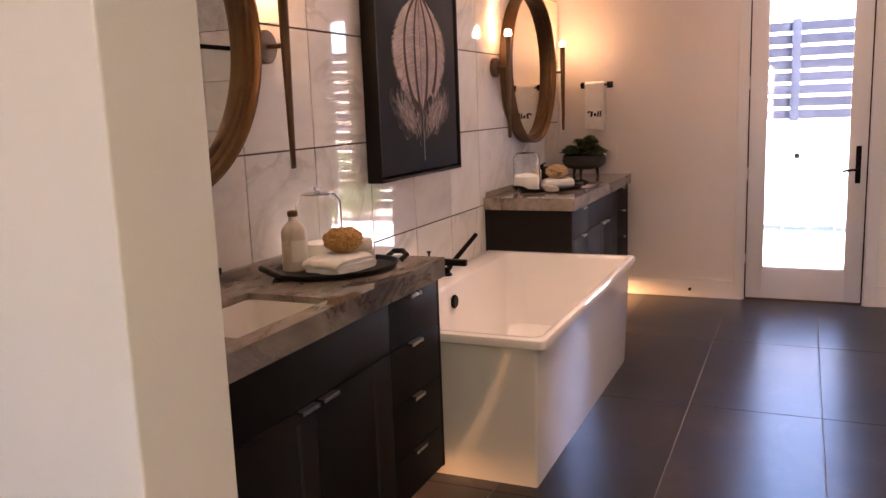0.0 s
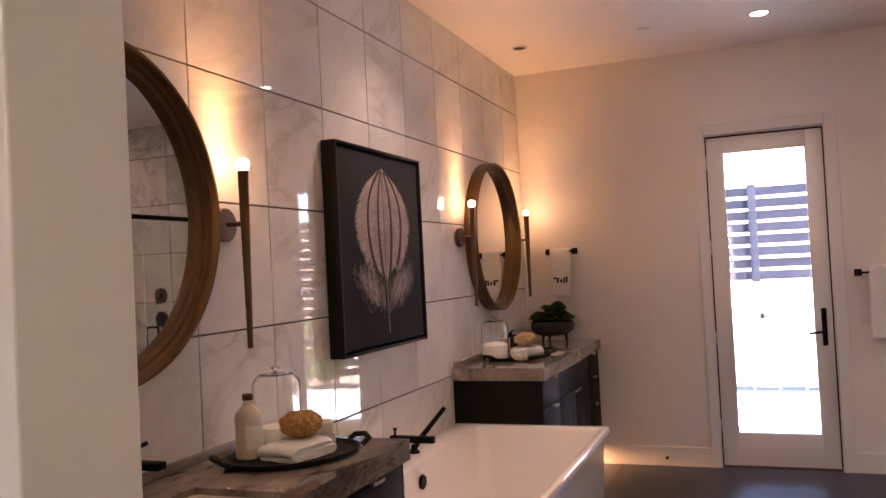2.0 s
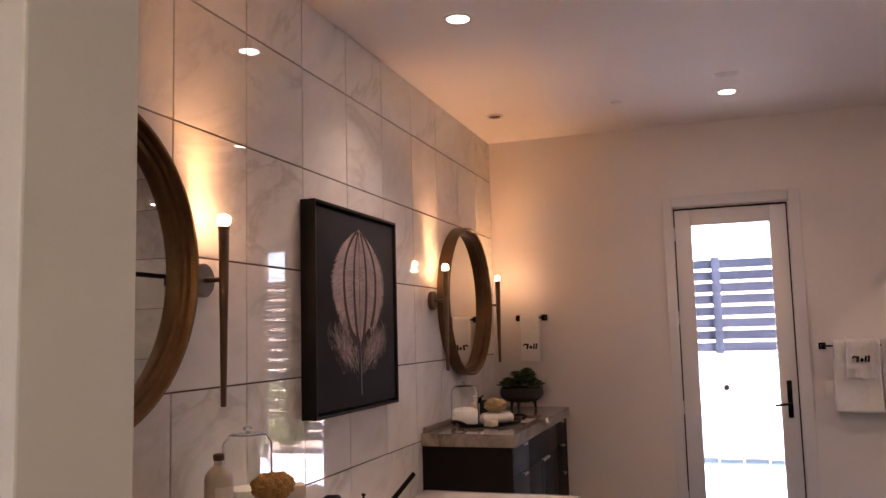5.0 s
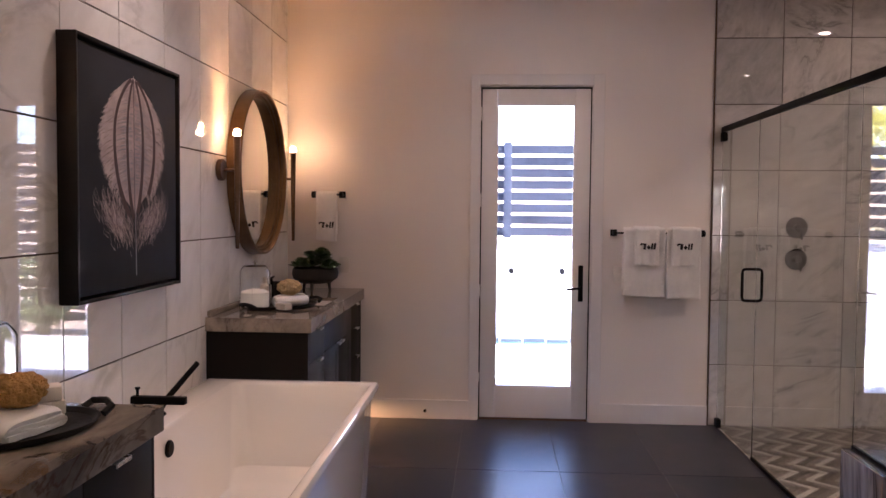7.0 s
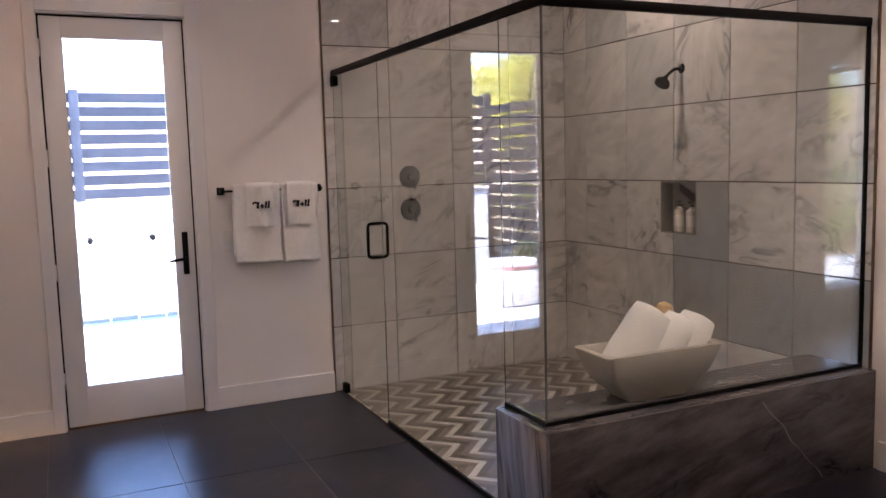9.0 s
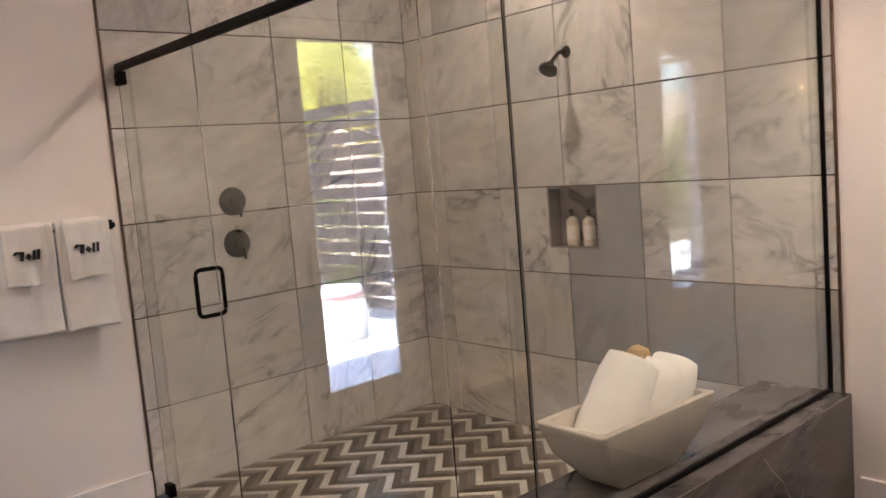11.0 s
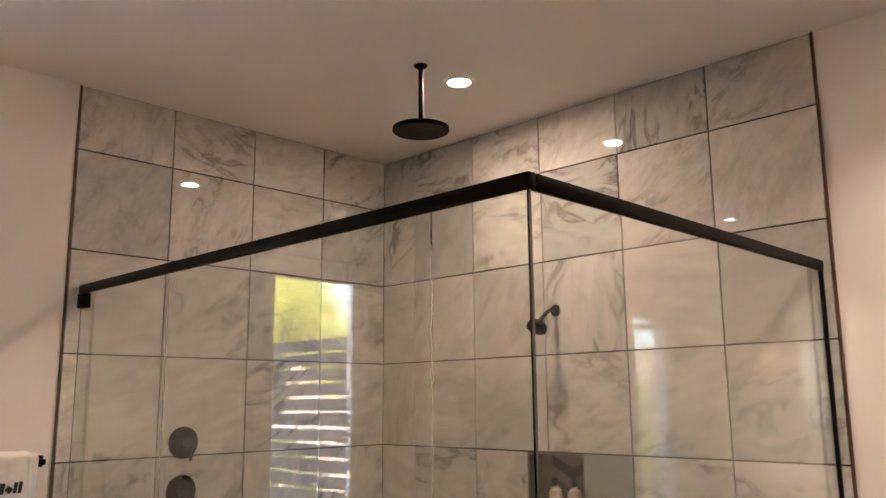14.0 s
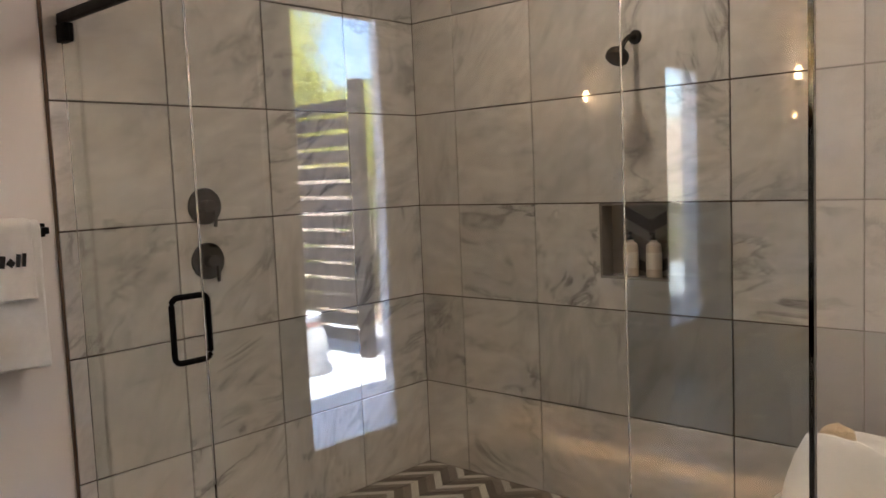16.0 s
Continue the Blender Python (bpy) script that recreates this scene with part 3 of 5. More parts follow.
# ---- bathroom fixtures ----
def vanity(y0, L, label, strip_watts, open_south=False):
    """Wall-hung cabinet, its south end at y0."""
    X0, X1, Z0, Z1 = WX + 0.002, -1.105, 0.135, 0.885
    k = L / 1.735
    root = empty("vanity_cabinet", label, "vanity", pose(0, y0, 0), group="bathroom vanities")
    part("body", B(X0, X1 - 0.022, 0.004, L - 0.002, Z0, 0.800), M_CAB, root)
    part("top_rail", B(X1 - 0.040, X1 - 0.022, 0.004, L - 0.002, 0.8002, Z1), M_CAB, root)
    part("end_panel", B(X0, X1 - 0.001, L - 0.002, L + 0.016, Z0 - 0.004, Z1 - 0.001, bevel=0.002), M_CAB, root)
    if open_south:
        part("end_panel", B(X0, X1 - 0.001, -0.014, 0.003, Z0 - 0.004, Z1 - 0.001, bevel=0.002), M_CAB, root)
    xf = X1 - 0.021

    def front(name, a, b, z0, z1, pull=None):
        f = part(name, B(xf, X1, a + 0.0015, b - 0.0015, z0 + 0.0015, z1 - 0.0015, bevel=0.0015), M_CAB, root)
        if pull is not None:
            bm = bmesh.new()
            box(bm, X1 - 0.004, X1 + 0.022, pull - 0.042, pull + 0.042, z1 - 0.0045, z1 - 0.0018)
            box(bm, X1 + 0.019, X1 + 0.022, pull - 0.042, pull + 0.042, z1 - 0.014, z1 - 0.0046)
            part("tab_pull", bm, M_CHROME, f, "satin nickel tab pull")
        return f

    rows = (Z1 - 0.004, 0.708, 0.506, 0.308, Z0)
    for z1, z0 in zip(rows, rows[1:]):
        front("drawer", 1.336 * k, L - 0.003, z0, z1, 1.51 * k)
        front("drawer", 0.004, 0.40, z0, z1, 0.24)
    front("false_front", 0.40, 1.336 * k, 0.708, Z1 - 0.004)
    front("door", 0.40, 0.868 * k, Z0, 0.708, 0.815 * k)
    front("door", 0.868 * k, 1.336 * k, Z0, 0.708, 0.925 * k)
    for s in (0.775 * k, 1.21 * k):
        # flat strip, painted black as the shade inside a recessed slot
        part("finger_slot", B(X1 - 0.002, X1 + 0.0015, s - 0.009, s + 0.009, 0.24, 0.665, bevel=0.001), M_GAP, root, "flat black strip for the shade of a finger slot")
    part("led_strip", B(X1 - 0.16, X1 - 0.145, 0.06, L - 0.06, Z0 - 0.010, Z0), M_STRIP_ON, root, "warm glowing strip light under the cabinet")
    lamp("strip_light", "AREA", strip_watts, WARM, pose(X1 - 0.12, y0 + L / 2, Z0 - 0.014), shape="RECTANGLE", size=0.06, size_y=L - 0.15)
    # worktop with its basin
    top = empty("stone_worktop", "thick veined brown-grey quartzite worktop with an undermount basin cut-out", "worktop", pose(0, y0, 0), group="vanity tops")
    bm = slab_with_hole(bmesh.new(), X0, -1.085, -0.030 if open_south else 0.002, L + 0.036, 0.940, 0.960, -1.455, -1.150, 0.60, 1.05)
    part("slab", bm, M_COUNTER, top, smooth=False)
    part("front_apron", B(-1.105, -1.0855, -0.0295 if open_south else 0.002, L + 0.0355, 0.886, 0.9398), M_COUNTER, top)
    part("end_apron", B(X0, -1.1052, L + 0.0165, L + 0.0355, 0.886, 0.9398), M_COUNTER, top)
    if open_south:
        part("end_apron", B(X0, -1.1052, -0.0295, -0.0145, 0.886, 0.9398), M_COUNTER, top)
    part("underlay", slab_with_hole(bmesh.new(), X0 + 0.001, -1.1055, 0.004, L + 0.016, 0.8862, 0.9396, -1.475, -1.130, 0.58, 1.07), M_GROUT, top)
    part("backsplash", B(X0, X0 + 0.02, 0.003, L + 0.030, 0.9605, 0.990, bevel=0.002), M_COUNTER, top)
    cx, cy = -1.3025, 0.825
    bm = bmesh.new()
    loft(bm, [rounded(cx, cy, 0.325, 0.47, 0.03, 0.938), rounded(cx, cy, 0.301, 0.446, 0.03, 0.939), rounded(cx, cy, 0.285, 0.43, 0.04, 0.87), rounded(cx, cy, 0.24, 0.38, 0.05, 0.815), rounded(cx, cy, 0.10, 0.2, 0.04, 0.808), rounded(cx, cy, 0.03, 0.03, 0.014, 0.806)], cap_start=False)
    basin = thing("basin", bm, M_PORC, "white ceramic undermount basin set in the worktop", "basin", "undermount basins")
    basin.matrix_basis = pose(0, y0, 0)
    part("drain", lathe(bmesh.new(), [(0.022, 0), (0.022, 0.006), (0.012, 0.009)], cx, cy, 0.8065, 20), M_BLACK, basin)
    # tap: square body with a flat spout
    tap = empty("basin_tap", "matt black single-hole basin tap", "tap", pose(0, y0 + 0.905, 0), group="basin taps")
    part("body", B(-1.585, -1.540, -0.022, 0.022, 0.961, 1.075, bevel=0.004), M_BLACK, tap)
    part("spout", B(-1.5395, -1.445, -0.020, 0.020, 1.045, 1.066, bevel=0.003), M_BLACK, tap)
    bm = bmesh.new()
    tube(bm, [(-1.5625, 0, 1.075), (-1.5625, 0, 1.090)], 0.014, 14)
    tube(bm, [(-1.5625, 0, 1.092), (-1.5625, 0.075, 1.100)], 0.007, 10)
    part("lever", bm, M_BLACK, tap)


vanity(2.672, 1.735, "wall-hung dark espresso vanity with drawers, beside the doorway", 0.8)
vanity(6.400, 1.680, "wall-hung dark espresso vanity with drawers, beyond the bathtub", 1.7, True)


def bathtub():
    root = empty("bathtub", "white rectangular freestanding bathtub with square sides", "bathtub")
    bm = bmesh.new()
    cx, cy = (-1.652 - 0.785) / 2, (4.60 + 6.36) / 2
    ox, oy, wx, wy = (-1.654 - 0.728) / 2, (4.540 + 6.396) / 2, 0.926, 1.856
    ix, iy = (-1.49 - 0.765) / 2, (4.585 + 6.345) / 2
    loops = [rounded(cx, cy, 0.867, 1.76, 0.012, 0.0), rounded(cx + 0.012, cy - 0.012, 0.888, 1.83, 0.014, 0.588),
             rounded(ox, oy, wx - 0.012, wy - 0.012, 0.02, 0.589), rounded(ox, oy, wx, wy, 0.024, 0.595), rounded(ox, oy, wx, wy, 0.024, 0.619),
             rounded(ox, oy, wx - 0.006, wy - 0.006, 0.022, 0.627), rounded(ox, oy, wx - 0.018, wy - 0.018, 0.02, 0.630),
             rounded(ix, iy, 0.735, 1.750, 0.05, 0.630), rounded(ix, iy, 0.723, 1.735, 0.055, 0.625), rounded(ix, iy, 0.712, 1.720, 0.06, 0.610),
             rounded(ix, iy, 0.63, 1.50, 0.10, 0.22), rounded(ix, iy, 0.58, 1.34, 0.12, 0.165), rounded(ix, iy, 0.48, 1.2, 0.12, 0.15)]
    loft(bm, loops)
    part("shell", bm, M_PORC, root)
    part("overflow", lathe(bmesh.new(), [(0.036, 0.0), (0.036, 0.008), (0.030, 0.014), (0.012, 0.015)], -1.474, 5.42, 0.535, 24, axis="x"), M_BLACK, root, "matt black round overflow plate")
    part("drain", lathe(bmesh.new(), [(0.035, 0), (0.035, 0.004), (0.02, 0.006)], ix, iy, 0.151, 24), M_BLACK, root)
    f = empty("tub_filler", "matt black deck-mounted tub filler with an angled hand shower", "tub filler")
    bm = bmesh.new()
    tube(bm, [(-1.585, 5.390, 0.630), (-1.585, 5.390, 0.735)], 0.017, 16)
    lathe(bm, [(0.028, 0), (0.028, 0.008), (0.019, 0.012)], -1.585, 5.390, 0.630, 20)
    part("post", bm, M_BLACK, f)
    part("spout", B(-1.615, -1.385, 5.372, 5.408, 0.730, 0.762, bevel=0.005), M_BLACK, f)
    bm = bmesh.new()
    tube(bm, [(-1.59, 5.390, 0.762), (-1.59, 5.390, 0.79)], 0.006, 10)
    tube(bm, [(-1.59, 5.390, 0.79), (-1.59, 5.390, 0.798)], 0.011, 12)
    part("diverter_knob", bm, M_BLACK, f)
    bm = bmesh.new()
    lathe(bm, [(0.028, 0), (0.028, 0.008), (0.018, 0.016), (0.015, 0.045)], -1.585, 5.600, 0.630, 20)
    part("cradle", bm, M_BLACK, f)
    bm = bmesh.new()
    tube(bm, [(-1.585, 5.600, 0.655), (-1.56, 5.630, 0.70), (-1.475, 5.765, 0.832)], 0.015, 12, r_end=0.012)
    part("hand_shower", bm, M_BLACK, f)


bathtub()


def wall_mirror(cy, label):
    R, cz = 0.515, 1.77
    root = empty("round_mirror", label, "mirror", pose(WX, cy, cz), group="round mirrors")
    prof = [(R - 0.012, 0.004), (R, 0.004), (R, 0.085), (R - 0.004, 0.089), (R - 0.014, 0.089), (R - 0.017, 0.084), (R - 0.020, 0.066), (R - 0.034, 0.062), (R - 0.036, 0.050), (R - 0.052, 0.046), (R - 0.054, 0.022), (R - 0.012, 0.010), (R - 0.012, 0.004)]
    part("frame", lathe(bmesh.new(), prof, n=96, axis="x"), M_BRASS, root, "deep stepped aged-brass ring")
    part("mirror_glass", lathe(bmesh.new(), [(R - 0.050, 0.018), (R - 0.050, 0.026)], n=96, axis="x"), M_MIRROR, root, "clear mirror glass", smooth=False)


wall_mirror(3.545, "round mirror in a deep aged-brass frame over the near vanity")
wall_mirror(7.23, "round mirror in a deep aged-brass frame over the far vanity")


def torch_sconce(cy, first=None):
    root = empty("wall_sconce", "tapered bronze torch wall sconce with a lit crystal tip", "wall lamp", pose(WX, cy, 1.755), group="torch sconces")
    part("backplate", lathe(bmesh.new(), [(0.056, 0.001), (0.060, 0.004), (0.060, 0.026), (0.056, 0.030), (0.02, 0.031)], n=36, axis="x"), M_BRONZE, root)
    part("arm", tube(bmesh.new(), [(0.03, 0, 0), (0.10, 0, 0)], 0.009, 12), M_BRONZE, root)
    part("torch", lathe(bmesh.new(), [(0.0085, -0.437), (0.010, -0.435), (0.014, -0.15), (0.0165, 0.0), (0.019, 0.175), (0.021, 0.178), (0.021, 0.186), (0.016, 0.187)], cx=0.105, n=24), M_BRONZE, root)
    bm = bmesh.new()
    rings = []
    for r0, z0, tw in ((0.019, 0.187, 0), (0.0265, 0.193, 0.5), (0.0245, 0.203, 0), (0.0265, 0.213, 0.5), (0.0205, 0.224, 0), (0.010, 0.230, 0.5)):
        rings.append([(0.105 + r0 * math.cos(2 * math.pi * (k + tw) / 8), r0 * math.sin(2 * math.pi * (k + tw) / 8), z0) for k in range(8)])
    loft(bm, rings)
    crystal = part("crystal_tip", bm, M_CRYSTAL, root, "faceted clear crystal tip", smooth=False)
    crystal.visible_shadow = False
    part("bulb", lathe(bmesh.new(), [(0.006, 0.190), (0.0115, 0.194), (0.013, 0.202), (0.012, 0.211), (0.008, 0.217), (0.002, 0.220)], cx=0.105, n=12), M_CRYSTAL_ON, crystal, "small warm lit bulb")
    lamp("sconce_light", "POINT", W_SCONCE, WARM, pose(WX + 0.100, cy, 1.755 + 0.243), size=0.018)
    lamp("sconce_uplight", "SPOT", W_UP, WARM, look((WX + 0.100, cy, 1.755 + 0.235), (WX + 0.112, cy, 1.755 + 0.435)), size=0.008, cone=radians(96), blend=1.0)
    for s in (-1, 1):
        lamp("sconce_core_light", "SPOT", W_CORE, WARM, look((WX + 0.105, cy + 0.006 * s, 1.755 + 0.232), (WX, cy + 0.024 * s, 1.755 + 0.232 + 0.118)), size=0.004, cone=radians(36), blend=1.0)


for y in (2.915, 4.175, 6.60, 7.86):
    torch_sconce(y)


# framed canvas with a feather
def feather_picture():
    y0, y1, z0, z1, xf = 4.912, 5.853, 1.190, 2.155, -1.585
    root = empty("framed_picture", "large black-framed canvas of a pale feather on charcoal", "picture", pose(WX, 0, 0))
    d = xf - WX
    bm = bmesh.new()
    t = 0.013
    for a, b, c, e in ((y0, y0 + t, z0, z1), (y1 - t, y1, z0, z1), (y0 + t, y1 - t, z0, z0 + t), (y0 + t, y1 - t, z1 - t, z1)):
        box(bm, 0.002, d, a, b, c, e, bevel=0.0015)
    part("frame", bm, M_FRAME, root, "black float frame")
    part("canvas", B(0.004, d - 0.012, y0 + 0.024, y1 - 0.024, z0 + 0.024, z1 - 0.024, bevel=0.003), M_CANVAS, root, "charcoal canvas")
    part("backing", B(0.003, 0.008, y0 + 0.013, y1 - 0.013, z0 + 0.013, z1 - 0.013), M_FRAME, root)
    cy, rng = 5.392, random.Random(4)
    xs = d - 0.0115
    ztop, zfoot = 2.064, 1.475
    H = ztop - zfoot

    def halfwidth(u):  # u runs 0 at the tip to 1 at the foot of the vane
        u = min(1.0, max(0.0, u))
        return 0.315 * math.sin(math.pi * u ** 0.95) ** 0.72 * (1 - 0.10 * u)

    def band(bm, line, x, t0, t1):
        """A flat stroke along points of (across, height), t0 wide at its start and t1 at its end."""
        prev = None
        for k, (p, q) in enumerate(line):
            a0, a1 = line[max(0, k - 1)], line[min(len(line) - 1, k + 1)]
            dv = Vector((a1[0] - a0[0], a1[1] - a0[1])).normalized()
            th = t0 + (t1 - t0) * k / (len(line) - 1)
            a, b = bm.verts.new((x, cy + p - dv.y * th, q + dv.x * th)), bm.verts.new((x, cy + p + dv.y * th, q - dv.x * th))
            if prev:
                bm.faces.new((prev[0], a, b, prev[1]))
            prev = (a, b)

    # the solid of the vane, with a nibbled edge
    bm = bmesh.new()
    for side in (-1, 1):
        prev = None
        for k in range(81):
            u = 0.004 + 0.93 * k / 80
            w = halfwidth(u) * (0.93 + 0.05 * noise.noise(Vector((u * 40, side * 3.0, 1)))) * (1 - 0.9 * max(0.0, (u - 0.66) / 0.274) ** 1.5)
            a, b = bm.verts.new((xs - 0.0001, cy + side * 0.002, ztop - H * u)), bm.verts.new((xs - 0.0001, cy + side * w, ztop - H * u))
            if prev:
                bm.faces.new((prev[0], a, b, prev[1]))
            prev = (a, b)
    part("feather_body", bm, M_FMID, root, "dusky pink printed feather", smooth=False)

    def barbs(name, material, x, count, f0, f1, u0, u1, th, label):
        """Fine barbs that sweep outwards and down from the quill."""
        bm = bmesh.new()
        for i in range(count):
            u, side = rng.uniform(u0, u1), rng.choice((-1, 1))
            a0 = rng.uniform(f0, f1)
            a1 = min(a0 + rng.uniform(0.10, 0.34), rng.uniform(0.93, 1.05))
            line = []
            for k in range(4):
                f = a0 + (a1 - a0) * k / 3
                uu = u + 0.13 * f * f - 0.05
                line.append((side * f * halfwidth(uu), ztop - H * uu))
            band(bm, line, x + 0.0001 * (i % 5), th, th * 0.35)
        tagged(part(name, bm, material, root, label, smooth=False), kind="stuff")

    barbs("pale_barb_layer", M_FEATHER, xs + 0.0003, 1100, 0.06, 0.90, 0.03, 0.82, 0.0018, "pale printed barbs")
    barbs("edge_barb_layer", M_FEATHER, xs + 0.0004, 700, 0.70, 0.95, 0.10, 0.78, 0.0014, "pale printed barbs")
    barbs("grey_barb_layer", M_FGREY, xs + 0.0009, 300, 0.0, 0.30, 0.20, 0.85, 0.0016, "grey printed barbs")
    barbs("shade_barb_layer", M_FDARK, xs + 0.0010, 90, 0.45, 0.95, 0.25, 0.86, 0.0009, "dark printed barbs")

    # loose down on both sides of the quill's foot
    for name, material, x, count, label in (("down", M_FMID, xs + 0.0005, 900, "dusky printed down"), ("pale_down", M_FEATHER, xs + 0.0011, 300, "pale printed down"), ("dark_down", M_FDARK, xs + 0.0016, 160, "dark printed down")):
        bm = bmesh.new()
        for i in range(count):
            side = rng.choice((-1, 1))
            p = side * abs(rng.gauss(0.155, 0.065))
            q = 1.475 + (abs(p) - 0.16) * 0.38 + rng.gauss(0, 0.036)
            ang = radians(rng.uniform(25, 105)) if side > 0 else radians(rng.uniform(75, 155))
            L = rng.uniform(0.025, 0.065)
            bend = side * rng.uniform(-0.3, 0.5)
            line = [(p, q)]
            for k in range(3):
                line.append((line[-1][0] + math.cos(ang + bend * k) * L / 3, line[-1][1] + math.sin(ang + bend * k) * L / 3))
            if max(abs(c[0]) for c in line) < 0.35:
                band(bm, line, x + 0.0001 * (i % 4), 0.0011, 0.0003)
        tagged(part(name, bm, material, root, label, smooth=False), kind="stuff")

    # dark streaks that fan out from the tip and draw in again at the foot
    for frac, end, th in ((-0.60, 0.95, 0.015), (0.66, 0.80, 0.015), (-0.22, 0.97, 0.014), (0.27, 0.93, 0.015)):
        bm = bmesh.new()
        line = []
        for k in range(33):
            u = 0.015 + (end - 0.015) * k / 32
            line.append((frac * halfwidth(u) * (1 + 0.03 * math.sin(9 * u)), ztop - H * u))
        band(bm, line, xs + 0.0018, th * 0.55, th)
        part("feather_streak", bm, M_FDARK, root, "dark printed streak", smooth=False)
    bm = bmesh.new()
    band(bm, [(0.0, ztop - 0.12), (0.001, 1.70), (0.004, 1.45), (0.008, 1.262)], xs + 0.0026, 0.0014, 0.0042)
    part("quill", bm, M_FGREY, root, smooth=False)


feather_picture()


# towels
def folded_towel(bm, x0, x1, ytop, ztop, z_front, z_back, rng, th=0.012):
    """Cloth that hangs over a bar: a strip with soft folds."""
    nx, path = 22, []
    for k in range(20):
        path.append((-0.020, z_front + (ztop - 0.02 - z_front) * k / 19))
    for k in range(1, 8):
        a = math.pi * k / 8
        path.append((-0.020 * math.cos(a), ztop - 0.02 + 0.022 * math.sin(a)))
    for k in range(12):
        path.append((0.020, ztop - 0.02 - (ztop - 0.02 - z_back) * k / 11))
    ph = rng.uniform(0, 6)
    grid = []
    for i in range(nx + 1):
        s = i / nx
        row = []
        for k, (dy, z) in enumerate(path):
            low = max(0.0, min(1.0, (ztop - z) / 0.45))
            wob = 0.006 * math.sin(7 * s + ph + 2 * low) * low + 0.007 * noise.noise(Vector((s * 3.5, z * 9, ph))) * (0.3 + low) - 0.004 * (2 * s - 1) ** 8
            row.append((x0 + (x1 - x0) * s + 0.004 * math.sin(9 * z + ph) * low, ytop + dy + (wob if dy < 0 else -wob * 0.3), z + (0.004 * math.sin(5 * s + ph) if k == 0 else 0)))
        grid.append(row)
    vs = [[bm.verts.new(p) for p in row] for row in grid]
    for i in range(nx):
        for k in range(len(path) - 1):
            bm.faces.new((vs[i][k], vs[i + 1][k], vs[i + 1][k + 1], vs[i][k + 1]))
    return bm


def add_cloth(name, bm, label, group, th=0.011):
    ob = thing(name, bm, M_TOWEL, label, "towel", group)
    md = ob.modifiers.new("thick", "SOLIDIFY")
    md.thickness, md.offset = th, 0
    bv = ob.modifiers.new("soft", "BEVEL")
    bv.width, bv.segments, bv.limit_method, bv.angle_limit = th * 0.42, 2, "ANGLE", radians(50)
    return ob


def monogram(cx, y, cz, w, parent):
    """Embroidered mark: plain dark shapes."""
    bm = bmesh.new()
    h = w * 0.42
    def bar(pts):
        v = [(bm.verts.new((cx + p[0] * w, y + 0.014, cz + p[1] * h)), bm.verts.new((cx + p[0] * w, y, cz + p[1] * h))) for p in pts]
        bm.faces.new([q[1] for q in v])
        for (a0, a1), (b0, b1) in zip(v, v[1:] + v[:1]):
            bm.faces.new((a0, b0, b1, a1))
    def ribbon(line, half):
        """A flat stitched band along a line."""
        for p, q in zip(line, line[1:]):
            d = Vector((q[0] - p[0], (q[1] - p[1]) * h / w))
            e = Vector((-d.y, d.x)).normalized() * half
            bar([(p[0] + e.x, p[1] + e.y * w / h), (p[0] - e.x, p[1] - e.y * w / h), (q[0] - e.x, q[1] - e.y * w / h), (q[0] + e.x, q[1] + e.y * w / h)])
    ribbon([(-0.50, 0.16), (-0.40, 0.42), (-0.24, 0.30)], 0.050)
    ribbon([(-0.17, 0.44), (-0.23, -0.46)], 0.070)
    bar([(-0.08, -0.16), (0.06, -0.48), (0.17, -0.12), (0.04, 0.22)])
    ribbon([(0.29, 0.48), (0.24, -0.46)], 0.052)
    ribbon([(0.46, 0.52), (0.41, -0.46)], 0.052)
    part("embroidery", bm, M_THREAD, parent, "black embroidered mark")


def towel_bar(name, x0, x1, z, label):
    root = empty(name, label, "towel bar")
    part("bar", tube(bmesh.new(), [(x0, NY - 0.062, z), (x1, NY - 0.062, z)], 0.007, 12), M_BLACK, root)
    for x in (x0, x1):
        bm = bmesh.new()
        box(bm, x - 0.024, x + 0.024, NY - 0.010, NY - 0.0005, z - 0.024, z + 0.024, bevel=0.003)
        box(bm, x - 0.012, x + 0.012, NY - 0.075, NY - 0.010, z - 0.012, z + 0.012, bevel=0.003)
        part("bracket", bm, M_BLACK, root)


towel_bar("towel_bar", 0.735, 1.362, 1.392, "matt black towel bar with square brackets")
towel_bar("hand_towel_bar", -1.455, -1.250, 1.652, "short matt black hand towel bar")
rng = random.Random(8)
YB = NY - 0.062
add_cloth("bath_towel", folded_towel(bmesh.new(), 0.795, 1.090, YB, 1.420, 0.935, 0.98, rng), "white terry bath towel folded over the black bar", "bath towels", 0.024)
add_cloth("bath_towel", folded_towel(bmesh.new(), 1.098, 1.340, YB, 1.420, 0.925, 0.99, rng), "white terry bath towel folded over the black bar", "bath towels", 0.024)
for x0, x1 in ((0.868, 1.046), (1.128, 1.300)):
    bm = folded_towel(bmesh.new(), x0, x1, YB, 1.436, 1.165, 1.25, rng)
    for v in bm.verts:
        v.co.y = YB + (v.co.y - YB) * 2.35
    t = add_cloth("hand_towel", bm, "small white hand towel with a black mark, over a bath towel", "hand towels", 0.008)
    monogram((x0 + x1) / 2 + 0.005, YB - 0.0600, 1.300, 0.108, t)
t = add_cloth("hand_towel", folded_towel(bmesh.new(), -1.430, -1.278, YB, 1.672, 1.312, 1.36, rng), "small white hand towel with a black mark on the short bar", "hand towels", 0.010)
monogram(-1.352, YB - 0.0325, 1.43, 0.108, t)


